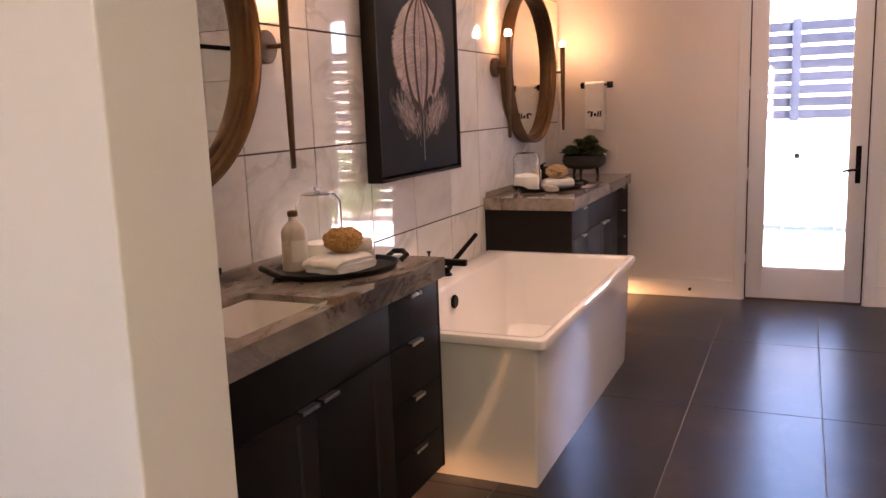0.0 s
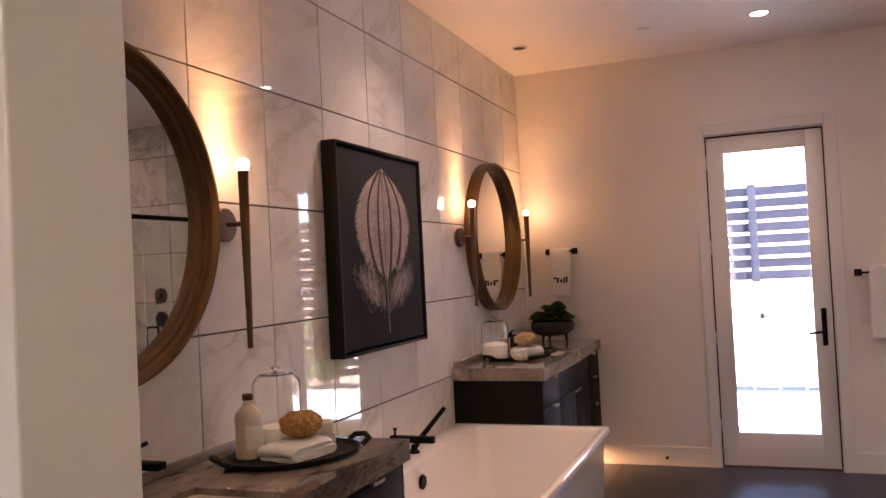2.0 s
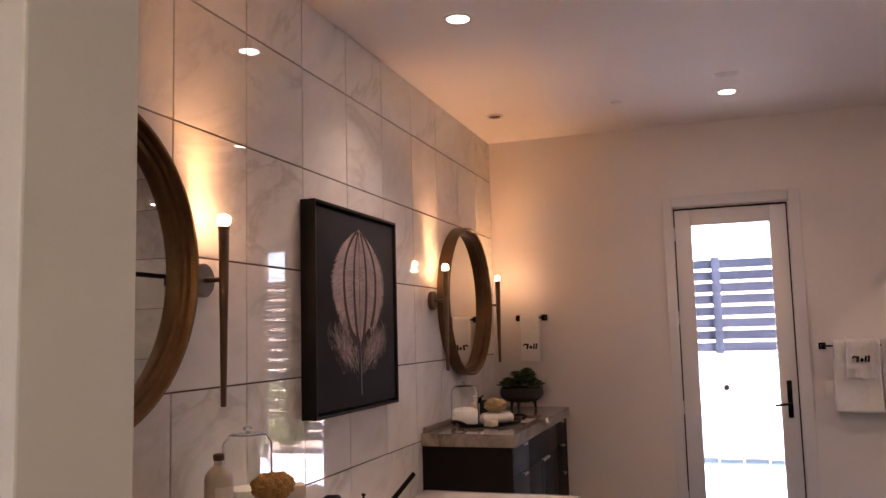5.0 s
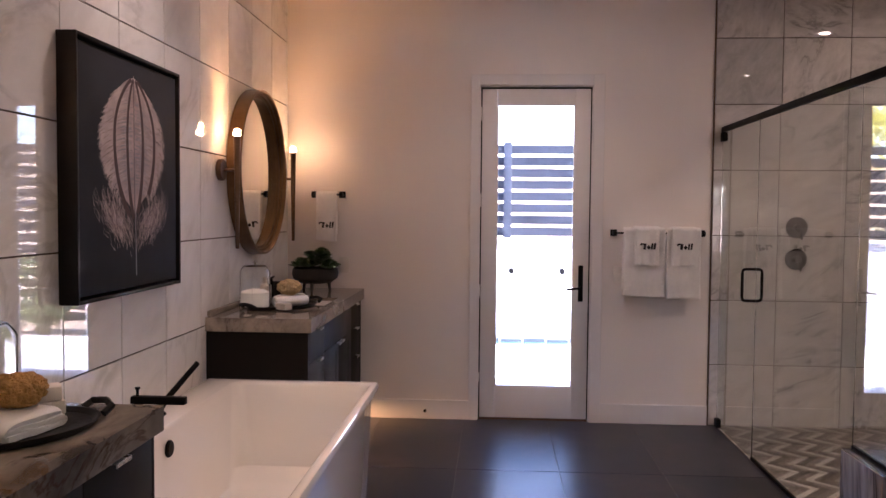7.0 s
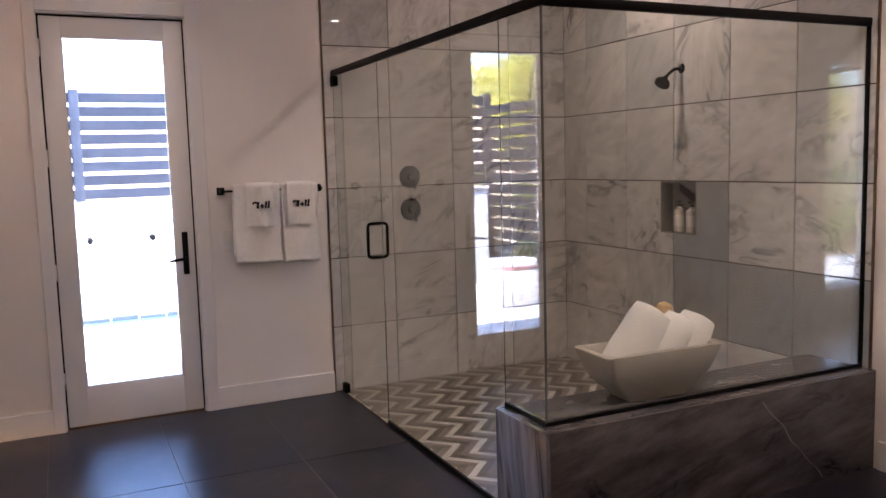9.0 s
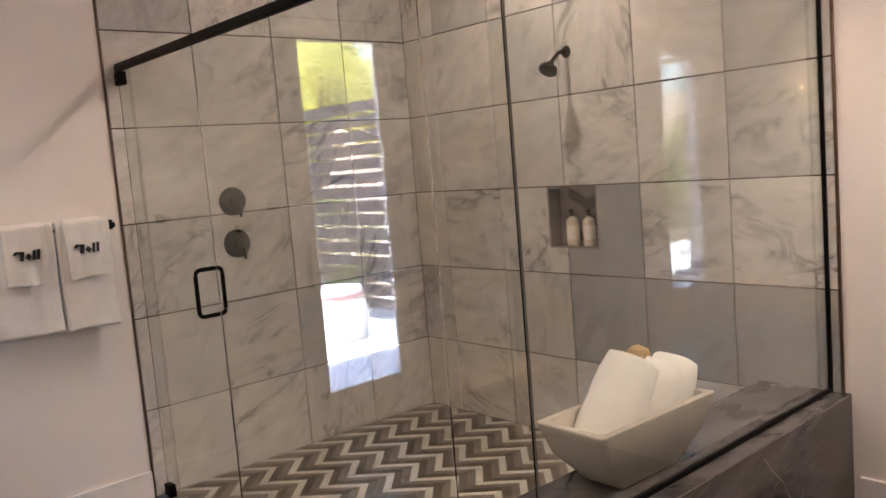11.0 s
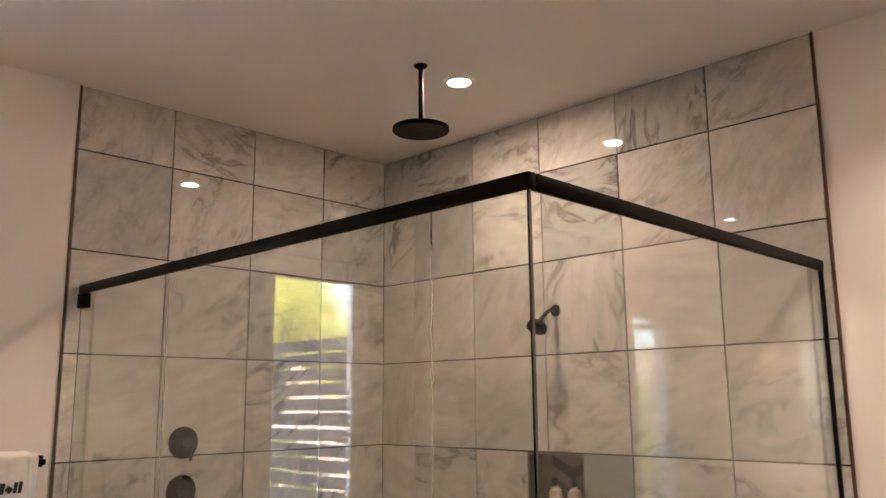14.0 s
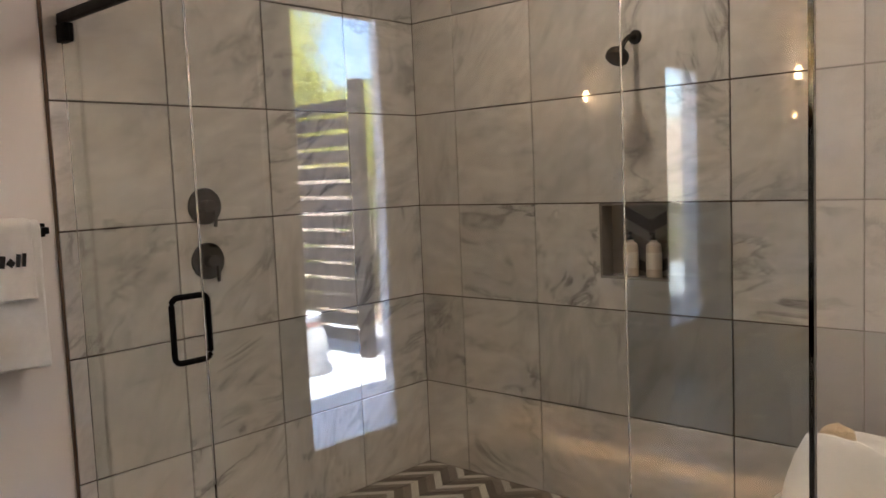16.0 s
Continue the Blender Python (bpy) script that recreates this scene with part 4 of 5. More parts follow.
# wall plates
def wall_plate(x, z, label, kind):
    root = empty(kind, label, kind.replace("_", " "))
    part("plate", B(x - 0.037, x + 0.037, NY - 0.006, NY - 0.0005, z - 0.058, z + 0.058, bevel=0.002), M_PLASTIC, root)
    part("insert", B(x - 0.017, x + 0.017, NY - 0.009, NY - 0.0062, z - 0.034, z + 0.034, bevel=0.001), M_PLASTIC, root)


wall_plate(-1.235, 1.135, "white wall socket above the worktop", "wall_socket")
wall_plate(0.775, 1.085, "white light switch partly behind the towels", "light_switch")
stop = empty("door_stop", "small dark spring door stop on the baseboard", "door stop")
part("stem", tube(bmesh.new(), [(-0.62, NY - 0.0165, 0.075), (-0.62, NY - 0.075, 0.075)], 0.006, 10), M_CHROME, stop)
part("bumper", lathe(bmesh.new(), [(0.011, -0.090), (0.011, -0.074)], -0.62, NY, 0.075, 12, axis="y"), M_BLACK, stop)


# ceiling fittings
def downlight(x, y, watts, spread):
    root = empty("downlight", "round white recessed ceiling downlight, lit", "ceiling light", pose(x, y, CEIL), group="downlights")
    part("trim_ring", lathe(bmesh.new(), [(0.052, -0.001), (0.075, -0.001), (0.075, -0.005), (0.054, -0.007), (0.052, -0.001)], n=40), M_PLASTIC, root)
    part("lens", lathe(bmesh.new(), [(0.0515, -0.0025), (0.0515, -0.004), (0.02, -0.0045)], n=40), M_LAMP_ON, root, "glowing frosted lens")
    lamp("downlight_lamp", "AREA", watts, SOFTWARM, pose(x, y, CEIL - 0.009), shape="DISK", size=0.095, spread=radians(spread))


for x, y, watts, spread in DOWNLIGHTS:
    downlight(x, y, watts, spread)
# unseen fill lamp, added to light the cream wall face and jamb
lamp("entry_fill_light", "AREA", W_ENTRY, (1.0, 0.97, 0.56), pose(0.7, 0.5, CEIL - 0.02), shape="DISK", size=0.75)
vent = empty("ceiling_vent", "small white rectangular ceiling vent", "vent", pose(0.185, 6.93, CEIL))
part("frame", B(-0.075, 0.075, -0.045, 0.045, -0.006, -0.0005, bevel=0.002), M_PLASTIC, vent)
for k in range(5):
    part("slat", B(-0.062, 0.062, -0.034 + 0.014 * k, -0.026 + 0.014 * k, -0.010, -0.0062), M_PLASTIC, vent)
sm = empty("ceiling_speaker", "small round white ceiling fitting", "ceiling fitting", pose(-1.385, 7.30, CEIL))
part("ring", lathe(bmesh.new(), [(0.045, -0.0005), (0.062, -0.0005), (0.062, -0.006), (0.047, -0.009), (0.045, -0.0005)], n=32), M_PLASTIC, sm)
part("grille", lathe(bmesh.new(), [(0.0445, -0.003), (0.0445, -0.005), (0.01, -0.006)], n=32), M_GROUT, sm, "grey grille")
det = empty("sprinkler", "small white flush ceiling sprinkler cap", "sprinkler", pose(-0.525, 7.30, CEIL))
part("cap", lathe(bmesh.new(), [(0.04, -0.0005), (0.04, -0.004), (0.034, -0.008), (0.01, -0.009)], n=28), M_PLASTIC, det)


# ---- things on the vanities ----
def tray(cx, cy, rx, ry, turn, label):
    root = empty("tray", label, "tray", pose(cx, cy, 0.9605, 0, 0, turn), group="vanity trays")
    bm = bmesh.new()
    n = 40
    prof = ((0.70, 0.0), (0.92, 0.004), (1.0, 0.022), (0.965, 0.022), (0.90, 0.010), (0.60, 0.008))
    loft(bm, [[(rx * k * math.cos(2 * math.pi * i / n), ry * k * math.sin(2 * math.pi * i / n), z) for i in range(n)] for k, z in prof])
    part("dish", bm, M_TRAY, root)
    for s in (-1, 1):
        bm = bmesh.new()
        tube(bm, [(-0.055, s * (ry - 0.004), 0.018), (-0.050, s * (ry + 0.022), 0.034), (0, s * (ry + 0.034), 0.040), (0.050, s * (ry + 0.022), 0.034), (0.055, s * (ry - 0.004), 0.018)], 0.010, 8)
        part("grip", bm, M_TRAY, root)


def cloche(cx, cy, z, r, h, label):
    root = empty("glass_cloche", label, "glass jar", pose(cx, cy, z), group="glass jars")
    t = 0.003
    bm = lathe(bmesh.new(), [(r, 0), (r, h * 0.78), (r - 0.003, h * 0.81), (r * 0.74, h * 0.90), (r * 0.66, h * 0.915), (0.012, h * 0.92), (0.011, h * 0.915 - t), (r * 0.65, h * 0.91 - t), (r * 0.73, h * 0.895 - t), (r - t - 0.003, h * 0.81 - t), (r - t, h * 0.78 - t), (r - t, 0), (r, 0)], n=36)
    a = part("jar", bm, M_GLASS, root)
    b = part("knob", lathe(bmesh.new(), [(0.006, h * 0.921), (0.006, h * 0.935), (0.012, h * 0.950), (0.0155, h * 0.972), (0.0145, h * 0.992), (0.009, h * 1.006), (0.003, h * 1.01)], n=20), M_GLASS, root)
    for o in (a, b):
        o.visible_shadow = False


def bottle(cx, cy, z, label):
    root = empty("lotion_bottle", label, "bottle", pose(cx, cy, z))
    part("body", lathe(bmesh.new(), [(0.041, 0), (0.0448, 0.004), (0.0455, 0.010), (0.0455, 0.128), (0.0435, 0.142), (0.036, 0.156), (0.024, 0.168), (0.0165, 0.176), (0.0155, 0.190)], n=32), M_BOTTLE, root)
    part("cap", lathe(bmesh.new(), [(0.0165, 0.1902), (0.0185, 0.194), (0.0185, 0.207), (0.015, 0.211), (0.005, 0.212)], n=24), M_BRONZE, root)
    bm = bmesh.new()
    n = 12
    rows = [[bm.verts.new((0.0461 * math.cos(a), 0.0461 * math.sin(a), zz)) for a in [radians(-70 + 95 * k / n) for k in range(n + 1)]] for zz in (0.035, 0.11)]
    for k in range(n):
        bm.faces.new((rows[0][k], rows[0][k + 1], rows[1][k + 1], rows[1][k]))
    part("label", bm, M_PAPER, root, "pale paper label")


def lumpy(rx, ry, rz, seed, amount, level=3, freq=3.0, pores=0.0):
    bm = bmesh.new()
    bmesh.ops.create_icosphere(bm, subdivisions=level, radius=1.0)
    off = Vector((seed * 7.1, seed * 3.3, seed * 1.7))
    for v in bm.verts:
        k = 1 + amount * noise.noise(v.co * freq + off) + 0.5 * amount * noise.noise(v.co * freq * 2.7 + off)
        if pores:
            k -= pores * max(0.0, noise.noise(v.co * 6.5 + off)) + 0.5 * pores * max(0.0, noise.noise(v.co * 13 + off))
        v.co = Vector((v.co.x * rx * k, v.co.y * ry * k, v.co.z * rz * k))
    lo = min(v.co.z for v in bm.verts)
    for v in bm.verts:
        v.co.z = max(v.co.z - lo - 0.004, 0)
    return bm


def sponge(cx, cy, z, rx, ry, rz, seed, label):
    ob = thing("sea_sponge", lumpy(rx, ry, rz, seed, 0.16, 5, 2.5, 0.22), M_SPONGE if label.startswith("brown") else M_SPONGE_PALE, label, "sponge")
    ob.matrix_basis = pose(cx, cy, z, 0, 0, 20)
    return ob


def rolled_towel(length, r, seed, turns=2.6):
    """A spiral of cloth, rolled along x."""
    bm = bmesh.new()
    n, prof = 44, []
    for i in range(n + 1):
        s = i / n
        a = s * turns * 2 * math.pi
        rr = r * (0.22 + 0.78 * s)
        prof.append((rr * math.cos(a), rr * math.sin(a)))
    rows = []
    for k in range(7):
        x = length * (k / 6 - 0.5)
        e = 1 - 0.16 * abs(k / 3 - 1) ** 3
        rows.append([bm.verts.new((x + 0.06 * r * noise.noise(Vector((p[0] / r * 1.5, p[1] / r * 1.5, seed))) - 0.12 * r * (k / 3 - 1) * (math.hypot(*p) / r) ** 2, p[0] * e * (1 + 0.15 * noise.noise(Vector((k * 0.8, p[0] / r * 1.6, seed + 5)))), p[1] * e * (1 + 0.15 * noise.noise(Vector((k * 0.8, p[1] / r * 1.6, seed + 9)))) + r)) for p in prof])
    for a, b in zip(rows, rows[1:]):
        for i in range(n):
            bm.faces.new((a[i], a[i + 1], b[i + 1], b[i]))
    return bm


def stacked_fold(length, width, step, layers):
    """Cloth laid back and forth on itself; the folds are round, the layers a little uneven."""
    line, side = [], 1
    for k in range(layers):
        z = step * (k + 0.5)
        half = length / 2 * (1 - 0.03 * k) - step / 2
        line += [(side * half * (2 * i / 12 - 1), z) for i in range(13)]
        if k < layers - 1:
            line += [(side * (half + step / 2 * math.sin(math.pi * i / 6)), z + step / 2 - step / 2 * math.cos(math.pi * i / 6)) for i in range(1, 6)]
        side = -side
    bm = bmesh.new()
    rows = []
    for i in range(13):
        v = 2 * i / 12 - 1
        rows.append([bm.verts.new((x * (1 - 0.04 * v ** 4), width / 2 * v * (1 - 0.05 * noise.noise(Vector((x * 14, z * 60, 2)))), max(step * 0.45, z + 0.006 * noise.noise(Vector((x * 11, v * 2.2, z * 20))) - 0.004 * (abs(v) ** 5 + abs(2 * x / length) ** 6) * z / step))) for x, z in line])
    for a, b in zip(rows, rows[1:]):
        for i in range(len(line) - 1):
            bm.faces.new((a[i], a[i + 1], b[i + 1], b[i]))
    return bm


def pump_bottle(cx, cy, z, group):
    root = empty("pump_bottle", "pale ribbed pump bottle standing in the niche", "bottle", pose(cx, cy, z), group=group)
    part("body", lathe(bmesh.new(), [(0.030, 0), (0.033, 0.003), (0.033, 0.125), (0.030, 0.138), (0.014, 0.150), (0.014, 0.158)], n=28), M_BOTTLE, root)
    part("label", lathe(bmesh.new(), [(0.0335, 0.035), (0.0335, 0.105)], n=28), M_PAPER, root, "pale paper label")
    bm = bmesh.new()
    lathe(bm, [(0.0145, 0.158), (0.0145, 0.166), (0.005, 0.168), (0.005, 0.182)], n=18)
    tube(bm, [(0.006, 0, 0.186), (-0.028, 0, 0.184)], 0.006, 8)
    part("pump", bm, M_BLACK, root)


Z = 0.9605
tray(-1.358, 4.106, 0.185, 0.235, -36, "oval black wooden tray with two grips on the worktop")
bottle(-1.486, 4.046, Z + 0.0095, "cream stoneware bottle with a brown cap on the tray")
cloche(-1.520, 4.268, Z + 0.0095, 0.086, 0.272, "clear glass cloche with a round knob on the tray")
ob = thing("white_candle", lathe(bmesh.new(), [(0.060, 0), (0.064, 0.004), (0.064, 0.060), (0.058, 0.063), (0.01, 0.062)], n=32), M_WAX, "short white candle under the glass cloche", "candle")
ob.matrix_basis = pose(-1.520, 4.268, Z + 0.0095)
ob = add_cloth("folded_towel", stacked_fold(0.205, 0.155, 0.019, 3), "small white terry towel folded in layers on the tray", "tray towels", 0.017)
ob.matrix_basis = pose(-1.330, 4.085, Z + 0.010, 0, 0, 78)
sponge(-1.328, 4.112, Z + 0.068, 0.070, 0.062, 0.046, 2, "brown natural sea sponge resting on the folded towel")
for k, (dx, dy, dz) in enumerate(((-1.352, 4.262, 0.0), (-1.356, 4.258, 0.0405))):
    root = empty("soap_bar", "pale paper-wrapped soap bar stacked on the tray", "soap", pose(dx, dy, Z + 0.0095 + dz, 0, 0, -48 - 8 * k), group="soap bars")
    part("bar", B(-0.034, 0.034, -0.055, 0.055, 0, 0.040, bevel=0.005), M_SOAP, root)
    part("band", B(-0.0346, 0.0346, -0.02, 0.02, 0.0004, 0.0404, bevel=0.004), M_PAPER, root, "pale paper band")

tray(-1.375, 6.880, 0.165, 0.240, -36, "oval black wooden tray with two grips beside the basin")
cloche(-1.515, 6.800, Z + 0.0095, 0.088, 0.265, "clear glass jar with a round knob on the tray")
ob = thing("bath_salt", lathe(bmesh.new(), [(0.078, 0.001), (0.083, 0.004), (0.083, 0.085), (0.06, 0.098), (0.02, 0.105), (0.004, 0.106)], n=36), M_WAX, "white bath salt filling the lower glass jar", "bath salt")
ob.matrix_basis = pose(-1.515, 6.800, Z + 0.0095)
ob = thing("small_jar", lathe(bmesh.new(), [(0.030, 0), (0.033, 0.003), (0.033, 0.11), (0.016, 0.125), (0.016, 0.160), (0.004, 0.161)], n=24), M_BOTTLE, "cream jar standing behind the glass jar", "jar")
ob.matrix_basis = pose(-1.500, 6.975, Z + 0.0095)
ob = thing("dark_box", B(-0.035, 0.035, -0.05, 0.05, 0, 0.135, bevel=0.003), M_TRAY, "small dark box standing behind the cloths", "box")
ob.matrix_basis = pose(-1.405, 7.010, Z + 0.0095, 0, 0, -36)
for k, (dx, dy, dz, rz) in enumerate(((-1.335, 6.775, 0.0, 50), (-1.275, 6.835, 0.0, 46))):
    ob = add_cloth("rolled_face_cloth", rolled_towel(0.135, 0.036, k + 3, 2.2), "small rolled white face cloth on the tray", "rolled cloths", 0.007)
    ob.matrix_basis = pose(dx, dy, Z + 0.0135 + dz, 0, 0, rz)
ob = thing("soap_bar", B(-0.028, 0.028, -0.04, 0.04, 0, 0.034, bevel=0.004), M_SOAP, "small pale soap bar by the rolled cloths", "soap", "soap bars")
ob.matrix_basis = pose(-1.315, 6.690, Z + 0.0095, 0, 0, 54)
sponge(-1.318, 6.815, Z + 0.078, 0.072, 0.058, 0.048, 6, "tan natural sponge on rolled face cloths")


def planter(cx, cy):
    root = empty("footed_planter", "dark clay bowl on three feet with green succulents", "planter", pose(cx, cy, Z))
    part("bowl", lathe(bmesh.new(), [(0.07, 0.055), (0.118, 0.064), (0.156, 0.092), (0.166, 0.125), (0.160, 0.160), (0.153, 0.166), (0.146, 0.162), (0.142, 0.140), (0.02, 0.137)], n=40), M_POT, root)
    for k in range(3):
        a = radians(30 + 120 * k)
        part("foot", tube(bmesh.new(), [(0.100 * math.cos(a), 0.100 * math.sin(a), 0.066), (0.110 * math.cos(a), 0.110 * math.sin(a), 0.0005)], 0.013, 10, r_end=0.009), M_POT, root)
    r2 = random.Random(3)
    for k in range(42):
        a, q = r2.uniform(0, 6.28), math.sqrt(r2.random()) * 0.140
        x, y, z, s = q * math.cos(a), q * math.sin(a), 0.155 + 0.150 * (1 - (q / 0.15) ** 2) * r2.uniform(0.35, 1), r2.uniform(0.042, 0.072)
        bm = bmesh.new()
        for ring, (cnt, up) in enumerate(((9, 18), (8, 42), (6, 62), (4, 80))):
            for i in range(cnt):
                b = 2 * math.pi * (i + 0.5 * ring) / cnt
                e = radians(up + r2.uniform(-8, 8))
                d = Vector((math.cos(b) * math.cos(e), math.sin(b) * math.cos(e), math.sin(e)))
                sd = Vector((-math.sin(b), math.cos(b), 0))
                nn = sd.cross(d)
                L = s * (1 - 0.1 * ring)
                c = [Vector((x, y, z)) + d * L * f + sd * L * w * 0.26 + nn * L * h for f, w, h in ((0, 0.5, 0), (0.55, 1, 0.02), (1.0, 0, 0.06), (0.55, -1, 0.02), (0, -0.5, 0), (0.5, 0, -0.11))]
                vs = [bm.verts.new(p) for p in c]
                for q4 in ((0, 1, 5), (1, 2, 5), (2, 3, 5), (3, 4, 5), (4, 0, 5), (0, 4, 3, 1), (1, 3, 2)):
                    bm.faces.new([vs[j] for j in q4])
        part("succulent", bm, M_SUCC, root)


planter(-1.40, 7.885)


# ---- shower ----
GXP, GYP = 1.496, 5.552          # planes of the two glass sides
HZ = 2.134
LZ = 0.485                       # top of the stone ledge
bench = empty("shower_ledge", "low ledge clad in dark veined quartzite slabs", "ledge")
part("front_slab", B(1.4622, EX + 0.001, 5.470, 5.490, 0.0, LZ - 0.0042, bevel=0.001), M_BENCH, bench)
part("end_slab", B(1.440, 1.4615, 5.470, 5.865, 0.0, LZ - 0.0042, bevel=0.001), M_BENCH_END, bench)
# pale strips paint the highlight that runs along the mitred stone edges
part("mitre_highlight", B(1.4402, EX + 0.001, 5.4702, 5.4735, LZ - 0.004, LZ - 0.0002, bevel=0.0012), M_VEIN_HIGHLIGHT, bench, "painted pale highlight on the stone edge")
part("mitre_highlight", B(1.4402, 1.4435, 5.4737, 5.865, LZ - 0.004, LZ - 0.0002, bevel=0.0012), M_VEIN_HIGHLIGHT, bench, "painted pale highlight on the stone edge")
part("mitre_highlight", B(1.4396, 1.4424, 5.4694, 5.4722, 0.0, LZ - 0.0044, bevel=0.001), M_VEIN_HIGHLIGHT, bench, "painted pale highlight on the stone edge")
part("inner_slab", B(1.462, EX + 0.001, 5.846, 5.865, -0.02, LZ - 0.004, bevel=0.0015), M_BENCH, bench)
part("core", B(1.4618, EX, 5.4902, 5.8458, -0.02, LZ - 0.004), M_GROUT, bench)
bm = bmesh.new()
prev = None
for k in range(15):
    s = k / 14
    vx, vz = 2.572 + 0.385 * s + 0.030 * noise.noise(Vector((s * 5, 2, 0))), 0.440 - 0.42 * s
    w = 0.0030 + 0.0022 * noise.noise(Vector((s * 9, 7, 0)))
    p = bm.verts.new((vx - w, 5.4694, vz)), bm.verts.new((vx + w, 5.4694, vz))
    if prev:
        bm.faces.new((prev[0], prev[1], p[1], p[0]))
    prev = p
part("pale_vein", bm, M_VEIN_HIGHLIGHT, bench, "long pale healed crack in the stone", smooth=False)
part("top_slab", B(1.4437, EX + 0.001, 5.4737, 5.866, LZ - 0.0038, LZ), M_BENCH, bench)


M_SEAL = surface("grey_silicone", (0.16, 0.165, 0.155), 0.2, vary=0.1, bump=0)


def shower_screen():
    root = empty("shower_screen", "frameless clear glass shower screen with a black header rail", "shower screen")
    def sheet(name, bm, label):
        o = part(name, bm, M_SHGLASS, root, label, smooth=False)
        o.visible_shadow = False
        return o
    sheet("door_pane", B(GXP - 0.005, GXP + 0.005, 7.288, 8.100, 0.012, HZ - 0.018), "clear glass shower door, closed")
    sheet("side_pane", B(GXP - 0.005, GXP + 0.005, 5.872, 7.282, 0.014, HZ - 0.018), "clear fixed glass pane")
    sheet("side_pane", B(GXP - 0.005, GXP + 0.005, GYP - 0.005, 5.8715, LZ + 0.0025, HZ - 0.018), "clear fixed glass pane over the ledge")
    sheet("front_pane", B(GXP + 0.0055, EX - 0.002, GYP - 0.005, GYP + 0.005, LZ + 0.0025, HZ - 0.018), "clear fixed glass front pane")
    part("header_rail", B(GXP - 0.016, GXP + 0.016, GYP - 0.016, 8.108, HZ - 0.020, HZ + 0.020, bevel=0.006), M_BLACK, root, "matt black header rail")
    part("header_rail", B(GXP + 0.0165, EX - 0.001, GYP - 0.016, GYP + 0.016, HZ - 0.020, HZ + 0.020, bevel=0.006), M_BLACK, root, "matt black header rail")
    part("corner_seal", B(GXP - 0.0040, GXP + 0.0040, GYP - 0.0065, GYP - 0.0052, LZ + 0.005, HZ - 0.02), M_SEAL, root, "grey seal at the glass corner")
    part("wall_channel", B(EX - 0.016, EX - 0.0005, GYP - 0.011, GYP + 0.011, LZ + 0.001, HZ - 0.020), M_BLACK, root, "matt black wall channel")
    part("bottom_channel", B(GXP - 0.011, EX - 0.017, GYP - 0.011, GYP + 0.011, LZ + 0.0005, LZ + 0.016), M_BLACK, root, "matt black bottom channel")
    part("bottom_channel", B(GXP - 0.011, GXP + 0.011, GYP + 0.012, 5.868, LZ + 0.0005, LZ + 0.016), M_BLACK, root, "matt black bottom channel")
    part("floor_channel", B(GXP - 0.011, GXP + 0.011, 5.872, 7.284, 0.0005, 0.022), M_BLACK, root, "matt black floor channel")
    part("pivot_hinge", B(GXP - 0.020, GXP + 0.020, 8.035, 8.106, HZ - 0.085, HZ - 0.021, bevel=0.003), M_BLACK, root, "black pivot hinge")
    part("pivot_hinge", B(GXP - 0.020, GXP + 0.020, 8.035, 8.106, 0.0005, 0.062, bevel=0.003), M_BLACK, root, "black pivot hinge")
    # white strip paints the bright glint down the glass door's free edge
    part("door_edge_glint", B(GXP - 0.004, GXP + 0.004, 7.2825, 7.2870, 0.62, HZ - 0.02), M_PLASTIC, root, "white strip for the glint on the glass edge")
    bm = bmesh.new()
    pts = []
    for sx, cz, a0 in ((1, 1.168, 0), (-1, 1.168, 90), (-1, 1.012, 180), (1, 1.012, 270)):
        for k in range(5):
            a = radians(a0 + 90 * k / 4)
            pts.append((GXP + sx * 0.042 + 0.022 * math.cos(a), 7.362, cz + 0.022 * math.sin(a)))
    tube(bm, pts, 0.0095, 12, closed=True)
    part("pull_handle", bm, M_BLACK, root, "matt black loop pull handle through the glass")


shower_screen()

for z in (1.442, 1.216):
    v = empty("shower_valve", "round matt black shower valve plate with a small lever", "shower valve", pose(2.033, NY - 0.004, z), group="shower valves")
    part("plate", lathe(bmesh.new(), [(0.076, 0.0), (0.076, -0.006), (0.073, -0.009), (0.03, -0.010)], n=44, axis="y"), M_BLACK, v)
    part("hub", lathe(bmesh.new(), [(0.026, -0.0101), (0.026, -0.045), (0.023, -0.049), (0.01, -0.05)], n=28, axis="y"), M_BLACK, v)
    part("lever", B(0.018, 0.030, -0.046, -0.030, -0.086, -0.002, bevel=0.003), M_BLACK, v)
sh = empty("wall_shower", "small matt black wall shower head on a bent arm", "shower head", pose(EX, 6.835, 2.065))
part("flange", lathe(bmesh.new(), [(0.030, -0.001), (0.030, -0.007), (0.022, -0.012), (0.01, -0.013)], n=28, axis="x"), M_BLACK, sh)
part("arm", tube(bmesh.new(), [(-0.008, 0, 0), (-0.06, 0, -0.005), (-0.10, 0, -0.032), (-0.125, 0, -0.058)], 0.0105, 12), M_BLACK, sh)
bm = lathe(bmesh.new(), [(0.012, 0.045), (0.018, 0.03), (0.042, 0.012), (0.047, 0.0), (0.047, -0.014), (0.042, -0.018), (0.01, -0.019)], n=32)
bmesh.ops.transform(bm, matrix=pose(-0.150, 0, -0.088, 0, 38, 0), verts=bm.verts)
part("head", bm, M_BLACK, sh)
rain = empty("rain_shower", "round matt black rain shower head on a ceiling rod", "rain shower", pose(2.40, 6.848, CEIL))
part("flange", lathe(bmesh.new(), [(0.030, -0.0005), (0.030, -0.006), (0.018, -0.016), (0.0115, -0.018)], n=28), M_BLACK, rain)
